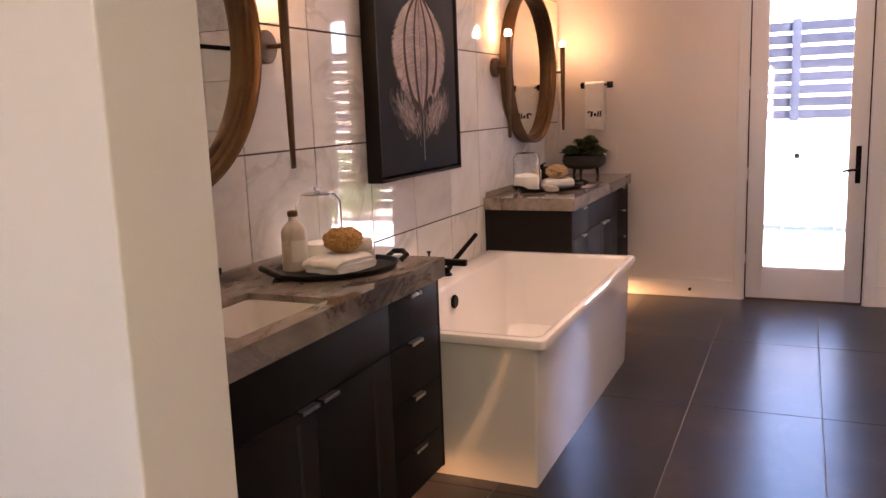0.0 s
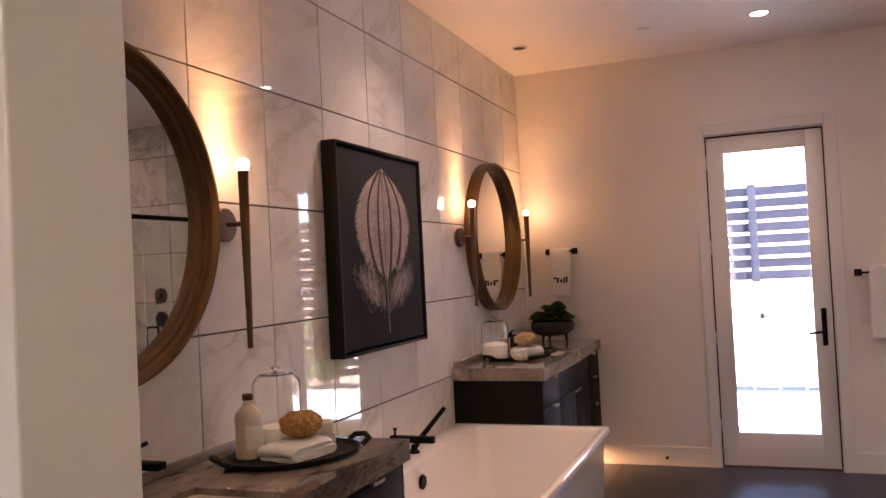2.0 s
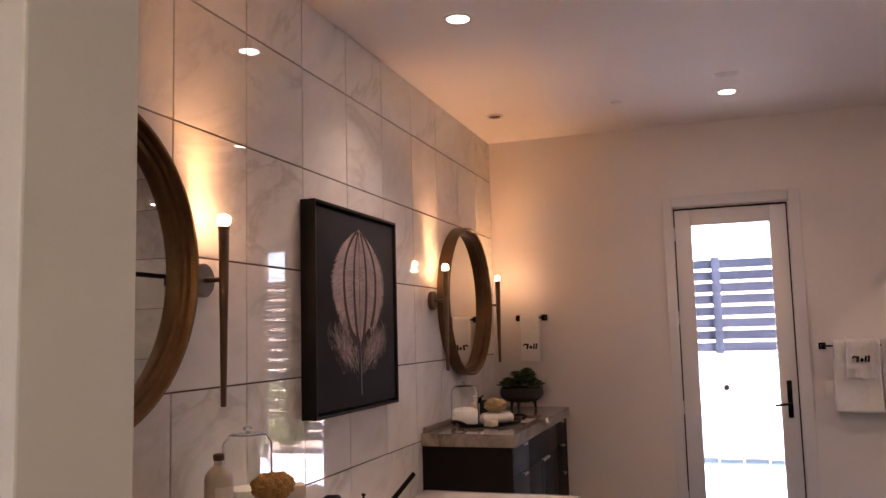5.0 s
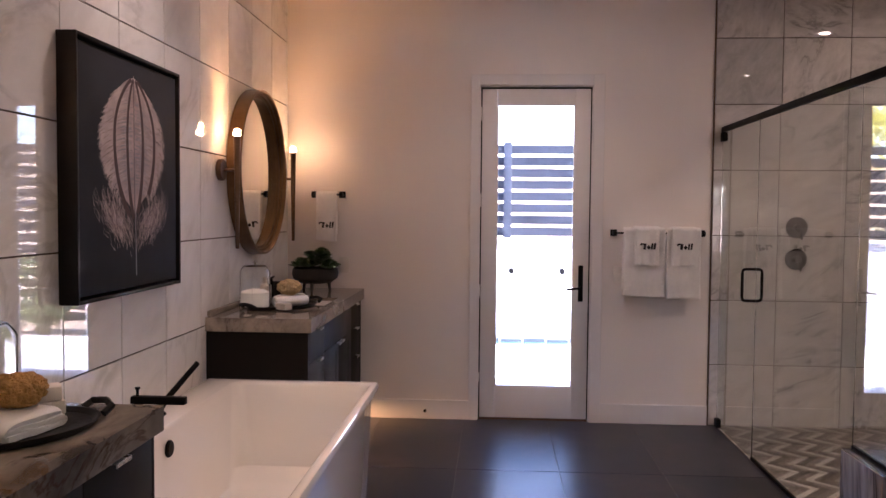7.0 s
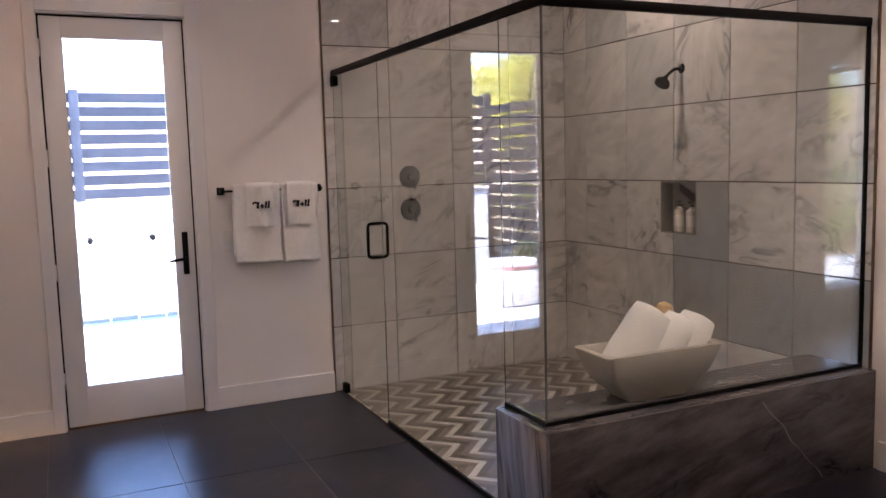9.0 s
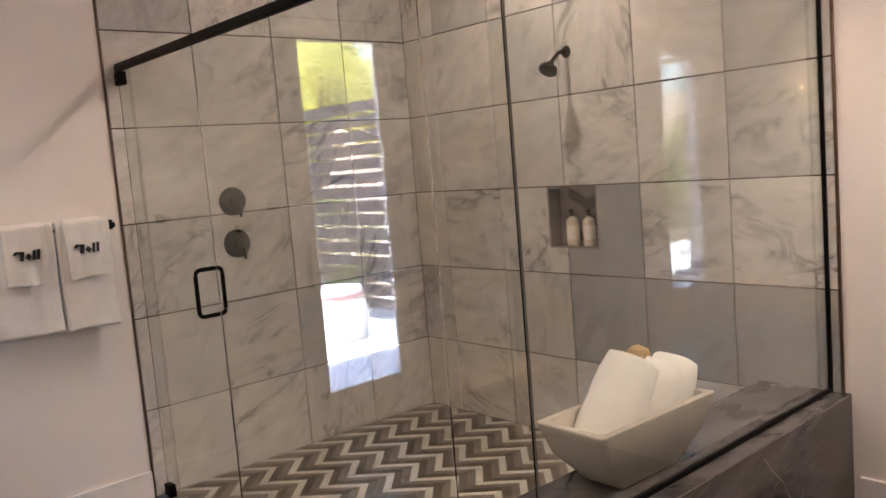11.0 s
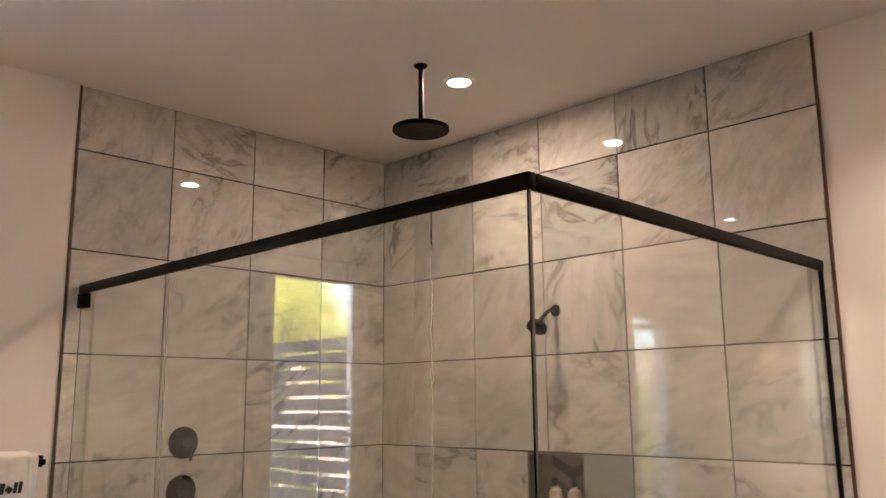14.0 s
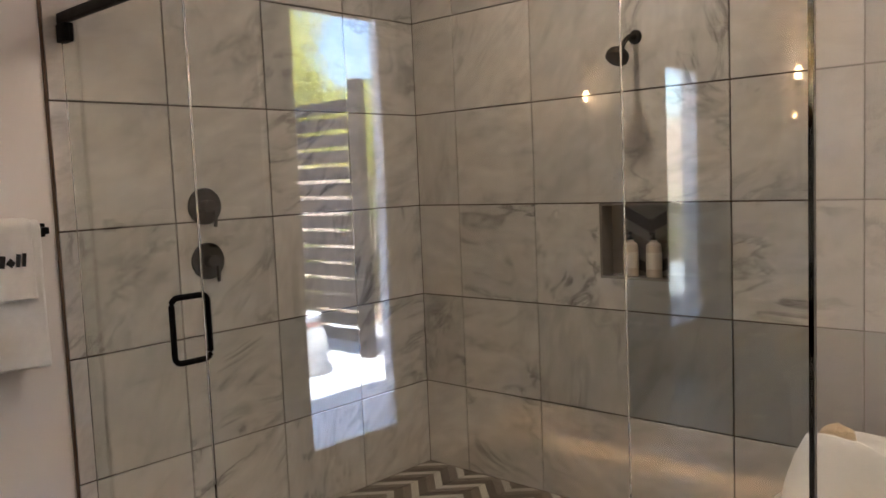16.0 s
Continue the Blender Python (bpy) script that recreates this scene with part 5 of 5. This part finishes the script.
part("rod", tube(bmesh.new(), [(0, 0, -0.016), (0, 0, -0.275)], 0.0105, 14), M_BLACK, rain)
part("disc", lathe(bmesh.new(), [(0.012, -0.262), (0.022, -0.275), (0.115, -0.286), (0.124, -0.290), (0.125, -0.304), (0.120, -0.308), (0.02, -0.309)], n=48), M_BLACK, rain)

# niche lining and its contents
niche = empty("shower_niche", "recessed grey stone-lined shower niche", "niche", pose(EX, 0, 0))
M_NICHE = stone("niche_stone", (0.24, 0.22, 0.20), (0.15, 0.135, 0.125), (0.3, 0.27, 0.24), scale=4, rough=0.12, vein_amount=0.4)
t = 0.010
part("lining", B(-0.001, 0.099, NI[0] + 0.0005, NI[0] + t, NI[2] + 0.0005, NI[3] - 0.0005), M_NICHE, niche)
part("lining", B(-0.001, 0.099, NI[1] - t, NI[1] - 0.0005, NI[2] + 0.0005, NI[3] - 0.0005), M_NICHE, niche)
part("lining", B(-0.001, 0.099, NI[0] + t, NI[1] - t, NI[3] - t, NI[3] - 0.0005), M_NICHE, niche)
part("sill", B(-0.004, 0.099, NI[0] + t, NI[1] - t, NI[2] + 0.0005, NI[2] + t), M_NICHE, niche)
bm = B(0.090, 0.099, NI[0] + t, NI[1] - t, NI[2] + t, NI[3] - t)
part("back", bm, M_NICHE, niche)
for k in range(3):
    bm = bmesh.new()
    for s in (-1, 1):
        y0, z0 = 6.865 - 0.035, 1.335 - k * 0.10
        vs = []
        for yy, zz in ((0, -0.09), (0, -0.035), (0.125, 0.030), (0.125, -0.025)):
            vs.append((y0 + s * yy, min(max(z0 + zz, NI[2] + t), NI[3] - t - 0.001)))
        a = [bm.verts.new((0.0865, p[0], p[1])) for p in vs]
        b = [bm.verts.new((0.0899, p[0], p[1])) for p in vs]
        bm.faces.new(a), bm.faces.new(b)
        for i in range(4):
            bm.faces.new((a[i], a[(i + 1) % 4], b[(i + 1) % 4], b[i]))
    part("chevron_tile", bm, M_POT if k != 1 else M_CHEV_D, niche)
pump_bottle(EX + 0.045, 6.905, NI[2] + t + 0.0004, "pump bottles")
pump_bottle(EX + 0.045, 6.795, NI[2] + t + 0.0004, "pump bottles")


# stone trough with rolled towels on the ledge
def trough():
    cx, cy, z = 2.128, 5.712, LZ + 0.0004
    m = pose(cx, cy, z, 0, 0, -2)
    bm = bmesh.new()
    loft(bm, [rounded(0, 0, 0.29, 0.15, 0.014, 0.0), rounded(0, 0, 0.315, 0.165, 0.02, 0.008), rounded(0, 0, 0.525, 0.24, 0.024, 0.113), rounded(0, 0, 0.605, 0.285, 0.024, 0.217), rounded(0, 0, 0.602, 0.282, 0.024, 0.222),
              rounded(0, 0, 0.545, 0.229, 0.02, 0.222), rounded(0, 0, 0.54, 0.224, 0.02, 0.217), rounded(0, 0, 0.42, 0.17, 0.02, 0.113), rounded(0, 0, 0.28, 0.12, 0.02, 0.04)])
    tr = thing("stone_trough", bm, M_TROUGH, "tapered pale cast-stone trough holding rolled towels on the ledge", "trough")
    tr.matrix_basis = m
    for k, (x, y, tilt, L, r) in enumerate(((-0.135, -0.005, 54, 0.345, 0.102), (0.020, -0.010, 52, 0.29, 0.086), (0.155, 0.008, 54, 0.265, 0.088))):
        ob = add_cloth("rolled_towel", rolled_towel(L, r, k + 11), "white rolled bath towel leaning in the stone trough", "rolled towels", 0.016)
        ob.matrix_basis = m @ pose(x + 0.060, y, 0.125 + 0.5 * L * math.sin(radians(tilt)) - 0.02, 0, 0, 6 * (k - 1)) @ pose(0, 0, 0, 0, -tilt, 0) @ pose(0, 0, -r)
    for x, y, zz, s in ((0.115, 0.035, 0.350, 3), (0.262, 0.03, 0.262, 4)):
        ob = thing("bath_sponge", lumpy(0.040, 0.040, 0.036, s, 0.12, 4), M_SPONGE_PALE, "small round tan sponge tucked between the towels", "sponge", "bath sponges")
        ob.matrix_basis = m @ pose(x, y, zz - 0.02)


trough()


# ---- outdoors ----
structure("ground", B(-400, 400, 9.0, 700, -0.6, -0.12), M_DESERT, "dry desert ground", "ground")
structure("ground_behind", B(-400, 400, -400, -2.41, -0.6, -0.12), M_DESERT, "dry desert ground", "ground")
bm = bmesh.new()
box(bm, -3.2, 9.0, NY + 0.27, 11.72, -0.3, -0.02)
box(bm, -9.0, -3.2, NY + 0.27, 11.36, -0.3, -0.0205)
box(bm, -3.2, -0.62, 11.72, 12.06, -0.3, -0.0205)
structure("patio", bm, M_CONCRETE, "pale sunlit concrete patio", "patio")
structure("water", B(-0.62, 1.9, 11.72, 12.06, -0.3, -0.040), M_WATER, "strip of blue pool water at the foot of the wall", "pool")
spa = empty("spout_wall", "low white stucco wall with two dark water spouts", "garden wall")
part("wall", B(-1.78, 1.93, 12.06, 12.36, -0.1, 1.19, bevel=0.01), M_STUCCO, spa)
part("coping", B(-1.80, 1.95, 12.04, 12.38, 1.1905, 1.215, bevel=0.006), M_STUCCO, spa)
for k in range(9):
    part("waterline_tile", B(-0.60 + 0.28 * k, -0.345 + 0.28 * k, 12.035, 12.0598, -0.038, -0.004 + 0.012 * (k % 2)), M_POOLTILE, spa, "blue waterline tile")
for x in (0.08, 0.69):
    part("spout", tube(bmesh.new(), [(x, 12.062, 0.835), (x, 11.97, 0.825)], 0.032, 12), M_BLACK, spa, "dark metal water spout")


def slat_fence(p0, p1, posts, label, z1=2.37, gap=0.145, first=0.10, cap=0.03):
    """Horizontal boards between square posts."""
    root = empty("slat_fence", label, "fence", group="slat fences")
    a, b = Vector((*p0, 0)), Vector((*p1, 0))
    d = (b - a).normalized()
    L = (b - a).length
    ang = math.degrees(math.atan2(d.y, d.x))
    z = first
    me = None
    while z + 0.105 < z1:
        bm = B(0, L, -0.012, 0.012, 0, 0.108)
        if me is None:
            me = mesh_of(bm, "slat", M_SLAT, False)
        else:
            bm.free()
        o = new("slat", me)
        o.parent = root
        o.matrix_basis = pose(a.x, a.y, z, 0, 0, ang)
        z += gap
    for s in posts:
        q = a + d * s
        part("post", B(q.x - 0.05, q.x + 0.05, q.y - 0.05, q.y + 0.05, -0.15, z1 + cap, bevel=0.004), M_SLAT, root)


slat_fence((-2.0, 12.46), (3.4, 12.46), (0.0, 2.03, 3.9, 5.4), "dark weathered horizontal slat fence behind the white wall", z1=2.385, gap=0.1465, first=0.068, cap=0.02)
slat_fence((-1.985, 10.42), (-1.985, 12.38), (0.0,), "dark weathered horizontal slat fence along the patio side")

pouf = empty("rope_pouf", "round white woven rope stool with a coral tray rim", "stool", pose(-1.22, 10.52, -0.0195))
bm = bmesh.new()
for k in range(16):
    s = k / 15
    rr = 0.215 + 0.085 * math.sin(math.pi * (0.1 + 0.8 * s))
    ring = [(rr * math.cos(2 * math.pi * i / 40), rr * math.sin(2 * math.pi * i / 40), 0.018 + 0.38 * s + 0.004 * (i % 2) * (1 if k % 2 else -1)) for i in range(40)]
    tube(bm, ring, 0.0145, 6, closed=True)
part("woven_body", bm, M_ROPE, pouf)
part("core", lathe(bmesh.new(), [(0.20, 0.0), (0.285, 0.12), (0.285, 0.28), (0.21, 0.40)], n=32), M_ROPE, pouf)
part("rim", lathe(bmesh.new(), [(0.23, 0.405), (0.262, 0.405), (0.262, 0.437), (0.23, 0.437), (0.23, 0.405)], n=40), M_RED, pouf, "coral painted rim")
part("lip", lathe(bmesh.new(), [(0.23, 0.438), (0.264, 0.438), (0.264, 0.480), (0.258, 0.484), (0.23, 0.484), (0.23, 0.438)], n=40), M_STUCCO, pouf, "white raised tray lip")
part("top", lathe(bmesh.new(), [(0.229, 0.415), (0.229, 0.430), (0.05, 0.431)], n=40), M_STUCCO, pouf)


def leaves(bm, centre, radius, count, size, r3, flat=0.8):
    for _ in range(count):
        d = Vector((r3.gauss(0, 1), r3.gauss(0, 1), r3.gauss(0, 1))).normalized() * radius * r3.random() ** 0.45
        c = Vector(centre) + Vector((d.x, d.y, d.z * flat))
        u = Vector((r3.gauss(0, 1), r3.gauss(0, 1), r3.gauss(0, 1))).normalized()
        w = u.orthogonal().normalized()
        s = size * r3.uniform(0.6, 1.3)
        v = [bm.verts.new(c + p) for p in (-u * s, w * s * 0.4, u * s, -w * s * 0.4)]
        bm.faces.new(v)


def tree(x, y, h, spread, seed, label, leaf):
    r3 = random.Random(seed)
    root = empty("tree", label, "tree", pose(x, y, -0.12))
    bm = bmesh.new()
    tips = []
    tube(bm, [(0, 0, 0), (0.05, 0.02, h * 0.2), (0.0, 0.06, h * 0.38)], 0.13, 10, r_end=0.085)
    for k in range(8):
        a = 2 * math.pi * k / 8 + r3.uniform(-0.3, 0.3)
        e = Vector((math.cos(a) * spread * r3.uniform(0.5, 0.95), math.sin(a) * spread * r3.uniform(0.5, 0.95), h * r3.uniform(0.62, 0.95)))
        mid = Vector((e.x * 0.4, e.y * 0.4, h * 0.55))
        tube(bm, [(0, 0.06, h * 0.36), mid, e], 0.06, 7, r_end=0.012)
        tips += [e, (mid + e) / 2]
    part("trunk", bm, M_BARK, root)
    bm = bmesh.new()
    for t in tips:
        for _ in range(4):
            c = t + Vector((r3.gauss(0, spread * 0.22), r3.gauss(0, spread * 0.22), r3.gauss(0, h * 0.07)))
            leaves(bm, c, spread * 0.27, 300, 0.042, r3)
    part("crown", bm, leaf, root, smooth=False)


tree(-3.85, 14.6, 3.85, 1.5, 5, "feathery yellow-green desert tree behind the fence", M_LEAF)
tree(-9.3, 17.6, 3.3, 1.25, 6, "feathery yellow-green desert tree in the yard", M_LEAF)


def shrub(x, y, r, h, seed, leaf=None):
    r3 = random.Random(seed)
    root = empty("shrub", "loose green shrub in dry soil", "shrub", pose(x, y, -0.12), group="shrubs")
    bm = bmesh.new()
    for k in range(6):
        a = 2 * math.pi * k / 6
        tube(bm, [(0, 0, 0), (r * 0.3 * math.cos(a), r * 0.3 * math.sin(a), h * 0.5), (r * 0.6 * math.cos(a), r * 0.6 * math.sin(a), h * 0.9)], 0.015, 5, r_end=0.005)
    part("stems", bm, M_BARK, root)
    bm = bmesh.new()
    for k in range(14):
        leaves(bm, (r3.gauss(0, r * 0.4), r3.gauss(0, r * 0.4), h * r3.uniform(0.2, 0.95)), r * 0.42, 130, 0.036, r3)
    part("foliage", bm, leaf or M_SHRUB, root, smooth=False)


for k, (x, y, r, h) in enumerate(((-3.1, 13.1, 0.5, 1.4), (-4.55, 13.05, 0.55, 1.65), (-5.3, 13.1, 0.55, 1.3), (-3.6, 15.6, 0.7, 1.6), (-6.6, 14.2, 0.8, 1.7), (-1.74, 11.1, 0.18, 0.7), (2.42, 11.98, 0.42, 1.0), (3.1, 12.02, 0.36, 0.8), (-6.4, 13.3, 0.6, 1.7), (-7.6, 13.4, 0.8, 2.0), (-8.8, 13.8, 0.8, 2.1), (-10.0, 14.4, 0.9, 2.0), (-4.35, 11.95, 0.45, 1.05), (-5.25, 11.95, 0.5, 1.3), (-6.15, 11.90, 0.5, 1.15), (-7.0, 12.0, 0.55, 1.35), (-7.9, 11.9, 0.5, 1.2))):
    shrub(x, y, r, h, 20 + k, M_HOUSEPLANT if r < 0.3 else None)
iron = empty("iron_fence", "thin dark iron yard fence", "fence")
for x0, x1, y0, y1 in ((-8.0, -2.1, 12.44, 12.44),):
    for z in (0.12, 1.47):
        part("rail", B(x0, x1, y0 - 0.015, y0 + 0.015, z, z + 0.03), M_BLACK, iron)
    bar = mesh_of(B(-0.008, 0.008, -0.008, 0.008, -0.12, 1.47), "bar", M_BLACK, False)
    for k in range(49):
        o = new("bar", bar)
        o.parent = iron
        o.matrix_basis = pose(x0 + 0.06 + 0.12 * k, y0, 0)
# far ridge
bm = bmesh.new()
rows = []
for j in range(10):
    row = []
    for i in range(60):
        a = radians(-80 + 160 * i / 59)
        d = 90 + 22 * j
        hgt = (26 * (j / 9) ** 1.2) * (0.75 + 0.5 * noise.noise(Vector((i * 0.22, j * 0.3, 4)))) - 0.3
        row.append(bm.verts.new((math.sin(a) * d, math.cos(a) * d + 8, hgt)))
    rows.append(row)
for a, b in zip(rows, rows[1:]):
    for i in range(59):
        bm.faces.new((a[i], a[i + 1], b[i + 1], b[i]))
structure("backdrop_hills", bm, M_HILL, "dry brown hillside far off", "hills")


# ---- pieces: wall tiles, floor tiles, mosaic ----
GAP = 0.0032


def tile_mesh(w, h, d, name, material, bev=0.0012):
    """A tile that faces -y, its back at y = 0, with eased edges."""
    bm = bmesh.new()
    a = [bm.verts.new(p) for p in ((-w / 2, 0, -h / 2), (w / 2, 0, -h / 2), (w / 2, 0, h / 2), (-w / 2, 0, h / 2))]
    b = [bm.verts.new((v.co.x, -d + bev, v.co.z)) for v in a]
    c = [bm.verts.new((v.co.x * (1 - 2 * bev / w), -d, v.co.z * (1 - 2 * bev / h))) for v in a]
    for p, q in ((a, b), (b, c)):
        for i in range(4):
            bm.faces.new((p[i], p[(i + 1) % 4], q[(i + 1) % 4], q[i]))
    bm.faces.new(c)
    return mesh_of(bm, name, material, False)


tile_cache = {}


def place_tile(parent, s0, s1, z0, z1, m_of, d, material):
    w, h = s1 - s0 - GAP * 2, z1 - z0 - GAP * 2
    if w < 0.01 or h < 0.01:
        return
    key = (round(w, 4), round(h, 4), d, material.name)
    if key not in tile_cache:
        tile_cache[key] = tile_mesh(w, h, d, "tile", material)
    o = new("tile", tile_cache[key])
    o.parent = parent
    o.matrix_basis = m_of((s0 + s1) / 2, (z0 + z1) / 2)


ZS = ZJ + [CEIL - 0.001]
ZS = [z for z in ZS if z < CEIL]
ZS = sorted(set(ZS + [CEIL - 0.001]))
# west wall, faces +x; the tiles run along y
YW = [SY + 0.001] + [7.690 - 0.4575 * k for k in range(10, -1, -1)] + [NY - 0.0005]
ZW = [0.0] + [0.451 + 0.4625 * k for k in range(6)] + [CEIL - 0.001]
for y0, y1 in zip(YW, YW[1:]):
    for z0, z1 in zip(ZW, ZW[1:]):
        place_tile(wall_west, y0, y1, z0, z1, lambda s, z: pose(WX - 0.009, s, z, 0, 0, 90), 0.009, M_MARBLE_PALE)
# north shower wall, faces -y
XN = [1.434, 1.902, 2.370, 2.838, EX]
for x0, x1 in zip(XN, XN[1:]):
    for z0, z1 in zip(ZS, ZS[1:]):
        place_tile(wall_shower_north, x0, x1, z0, z1, lambda s, z: pose(s, NY + 0.005, z, 0, 0, 0), 0.009, M_MARBLE)
# east shower wall, faces -x; the tiles round the niche are cut
YE = [5.505, 5.969, 6.437, 6.905, 7.373, 7.841, NY - 0.004]
for y0, y1 in zip(YE, YE[1:]):
    for z0, z1 in zip(ZS, ZS[1:]):
        cut = z0 < NI[2] < z1 and y0 < NI[1] and y1 > NI[0]
        if not cut:
            grey = (0.4 < z0 < 0.5 and y0 < 6.5) or (0.9 < z0 < 1.0 and 6.4 < y0 < 6.5)
            place_tile(wall_shower_east, y0, y1, z0, z1, lambda s, z: pose(EX + 0.005, s, z, 0, 0, -90), 0.009, M_MARBLE_GREY if grey else M_MARBLE)
            continue
        a, b = max(y0, NI[0]), min(y1, NI[1])
        bm = bmesh.new()
        X0, X1 = EX - 0.004, EX + 0.005
        box(bm, X0, X1, y0 + GAP, y1 - GAP, z0 + GAP, NI[2])
        if a > y0:
            box(bm, X0, X1, y0 + GAP, a, NI[2], z1 - GAP)
        if b < y1:
            box(bm, X0, X1, b, y1 - GAP, NI[2], z1 - GAP)
        bmesh.ops.remove_doubles(bm, verts=bm.verts, dist=0.0004)
        part("cut_tile", bm, M_MARBLE_GREY if y0 < 6.6 else M_MARBLE, wall_shower_east, smooth=False)

# floor tiles, 0.61 by 1.21
FX = [0.273 + 0.61 * k for k in range(-4, 7)]
FY = [5.73 + 1.21 * k for k in range(-3, 3)]


def floor_tile(x0, x1, y0, y1):
    x0, x1, y0, y1 = max(x0, WX), min(x1, EX), max(y0, 2.432), min(y1, NY)
    if x1 - x0 < 0.03 or y1 - y0 < 0.03:
        return
    w, h = x1 - x0 - 0.004, y1 - y0 - 0.004
    key = ("floor", round(w, 3), round(h, 3))
    if key not in tile_cache:
        tile_cache[key] = tile_mesh(w, h, 0.004, "floor_tile", M_SLATE, 0.001)
    o = new("floor_tile", tile_cache[key])
    o.parent = floor
    o.matrix_basis = pose((x0 + x1) / 2, (y0 + y1) / 2, -0.004, -90, 0, 0)


for x0, x1 in zip(FX, FX[1:]):
    for y0, y1 in zip(FY, FY[1:]):
        if y0 >= 5.7 and x0 > 1.4:
            continue
        if x1 > 1.47 and y1 > 5.49 and x0 < 1.47 and y0 > 5.4:
            floor_tile(x0, 1.4855, y0, y1)
        elif x0 < 1.436 < x1 and y1 > 5.47:
            bm = bmesh.new()
            box(bm, x0 + 0.002, 1.437, y0 + 0.002, y1 - 0.002, -0.004, 0.0)
            box(bm, 1.437, x1 - 0.002, y0 + 0.002, 5.469, -0.004, 0.0)
            part("cut_floor_tile", bm, M_SLATE, floor, smooth=False)
        elif x1 > 1.47 and y1 > 5.47:
            floor_tile(x0, x1, y0, 5.488)
        else:
            floor_tile(x0, x1, y0, y1)

# chevron mosaic on the shower floor
SHX0, SHX1, SHY0, SHY1 = 1.4865, EX - 0.004, 5.865, NY - 0.004
mosaic = structure("floor_shower", B(SHX0, SHX1, SHY0, SHY1, -0.0028, -0.0004), M_FGROUT, "shower floor of white, brown and taupe chevron mosaic", "floor")
LEG, AMP, PER = 0.1505, 0.142, 0.167
BANDS = ((0.0, 0.050, M_CHEV_W), (0.052, 0.108, M_CHEV_D), (0.110, 0.165, M_CHEV_T))
pieces, rest = [], {m.name: bmesh.new() for _, _, m in BANDS}


def clip_poly(poly, x0, x1):
    for sign, lim in ((1, x0), (-1, x1)):
        out = []
        for i, p in enumerate(poly):
            q = poly[(i + 1) % len(poly)]
            dp, dq = sign * (p[0] - lim), sign * (q[0] - lim)
            if dp >= 0:
                out.append(p)
            if dp * dq < 0:
                s = dp / (dp - dq)
                out.append((p[0] + (q[0] - p[0]) * s, p[1] + (q[1] - p[1]) * s))
        poly = out
        if len(poly) < 3:
            return []
    return poly


def chev(bm, poly, z0, z1):
    a = [bm.verts.new((*p, z0)) for p in poly]
    b = [bm.verts.new((*p, z1)) for p in poly]
    bm.faces.new(b)
    for i in range(len(poly)):
        bm.faces.new((a[i], a[(i + 1) % len(poly)], b[(i + 1) % len(poly)], b[i]))


row = 0
count = 0
yy = SHY1
while yy > SHY0 + 0.005:
    y1, y0 = yy, max(yy - LEG, SHY0)
    full = (yy - y0) / LEG
    s = 1 if row % 2 == 0 else -1
    for k in range(-2, 13):
        for a, b, m in BANDS:
            xa = 1.520 - PER + k * PER + (0 if s > 0 else AMP)
            poly = [(xa + a, y1 - 0.001), (xa + b, y1 - 0.001), (xa + b + s * AMP * full, y0 + 0.001), (xa + a + s * AMP * full, y0 + 0.001)]
            poly = clip_poly(poly, SHX0 + 0.002, SHX1 - 0.001)
            if not poly:
                continue
            if count < 300 and poly[0][0] < 2.75:
                bm = bmesh.new()
                cx, cy = sum(p[0] for p in poly) / len(poly), sum(p[1] for p in poly) / len(poly)
                chev(bm, [(p[0] - cx, p[1] - cy) for p in poly], 0, 0.003)
                o = part("mosaic_tile", bm, m, mosaic, smooth=False)
                o.matrix_basis = pose(cx, cy, -0.0004)
                count += 1
            else:
                chev(rest[m.name], poly, -0.0004, 0.0026)
    yy -= LEG
    row += 1
for _, _, m in BANDS:
    o = part("mosaic_tiles", rest[m.name], m, mosaic, smooth=False)
    tagged(o, kind="stuff")
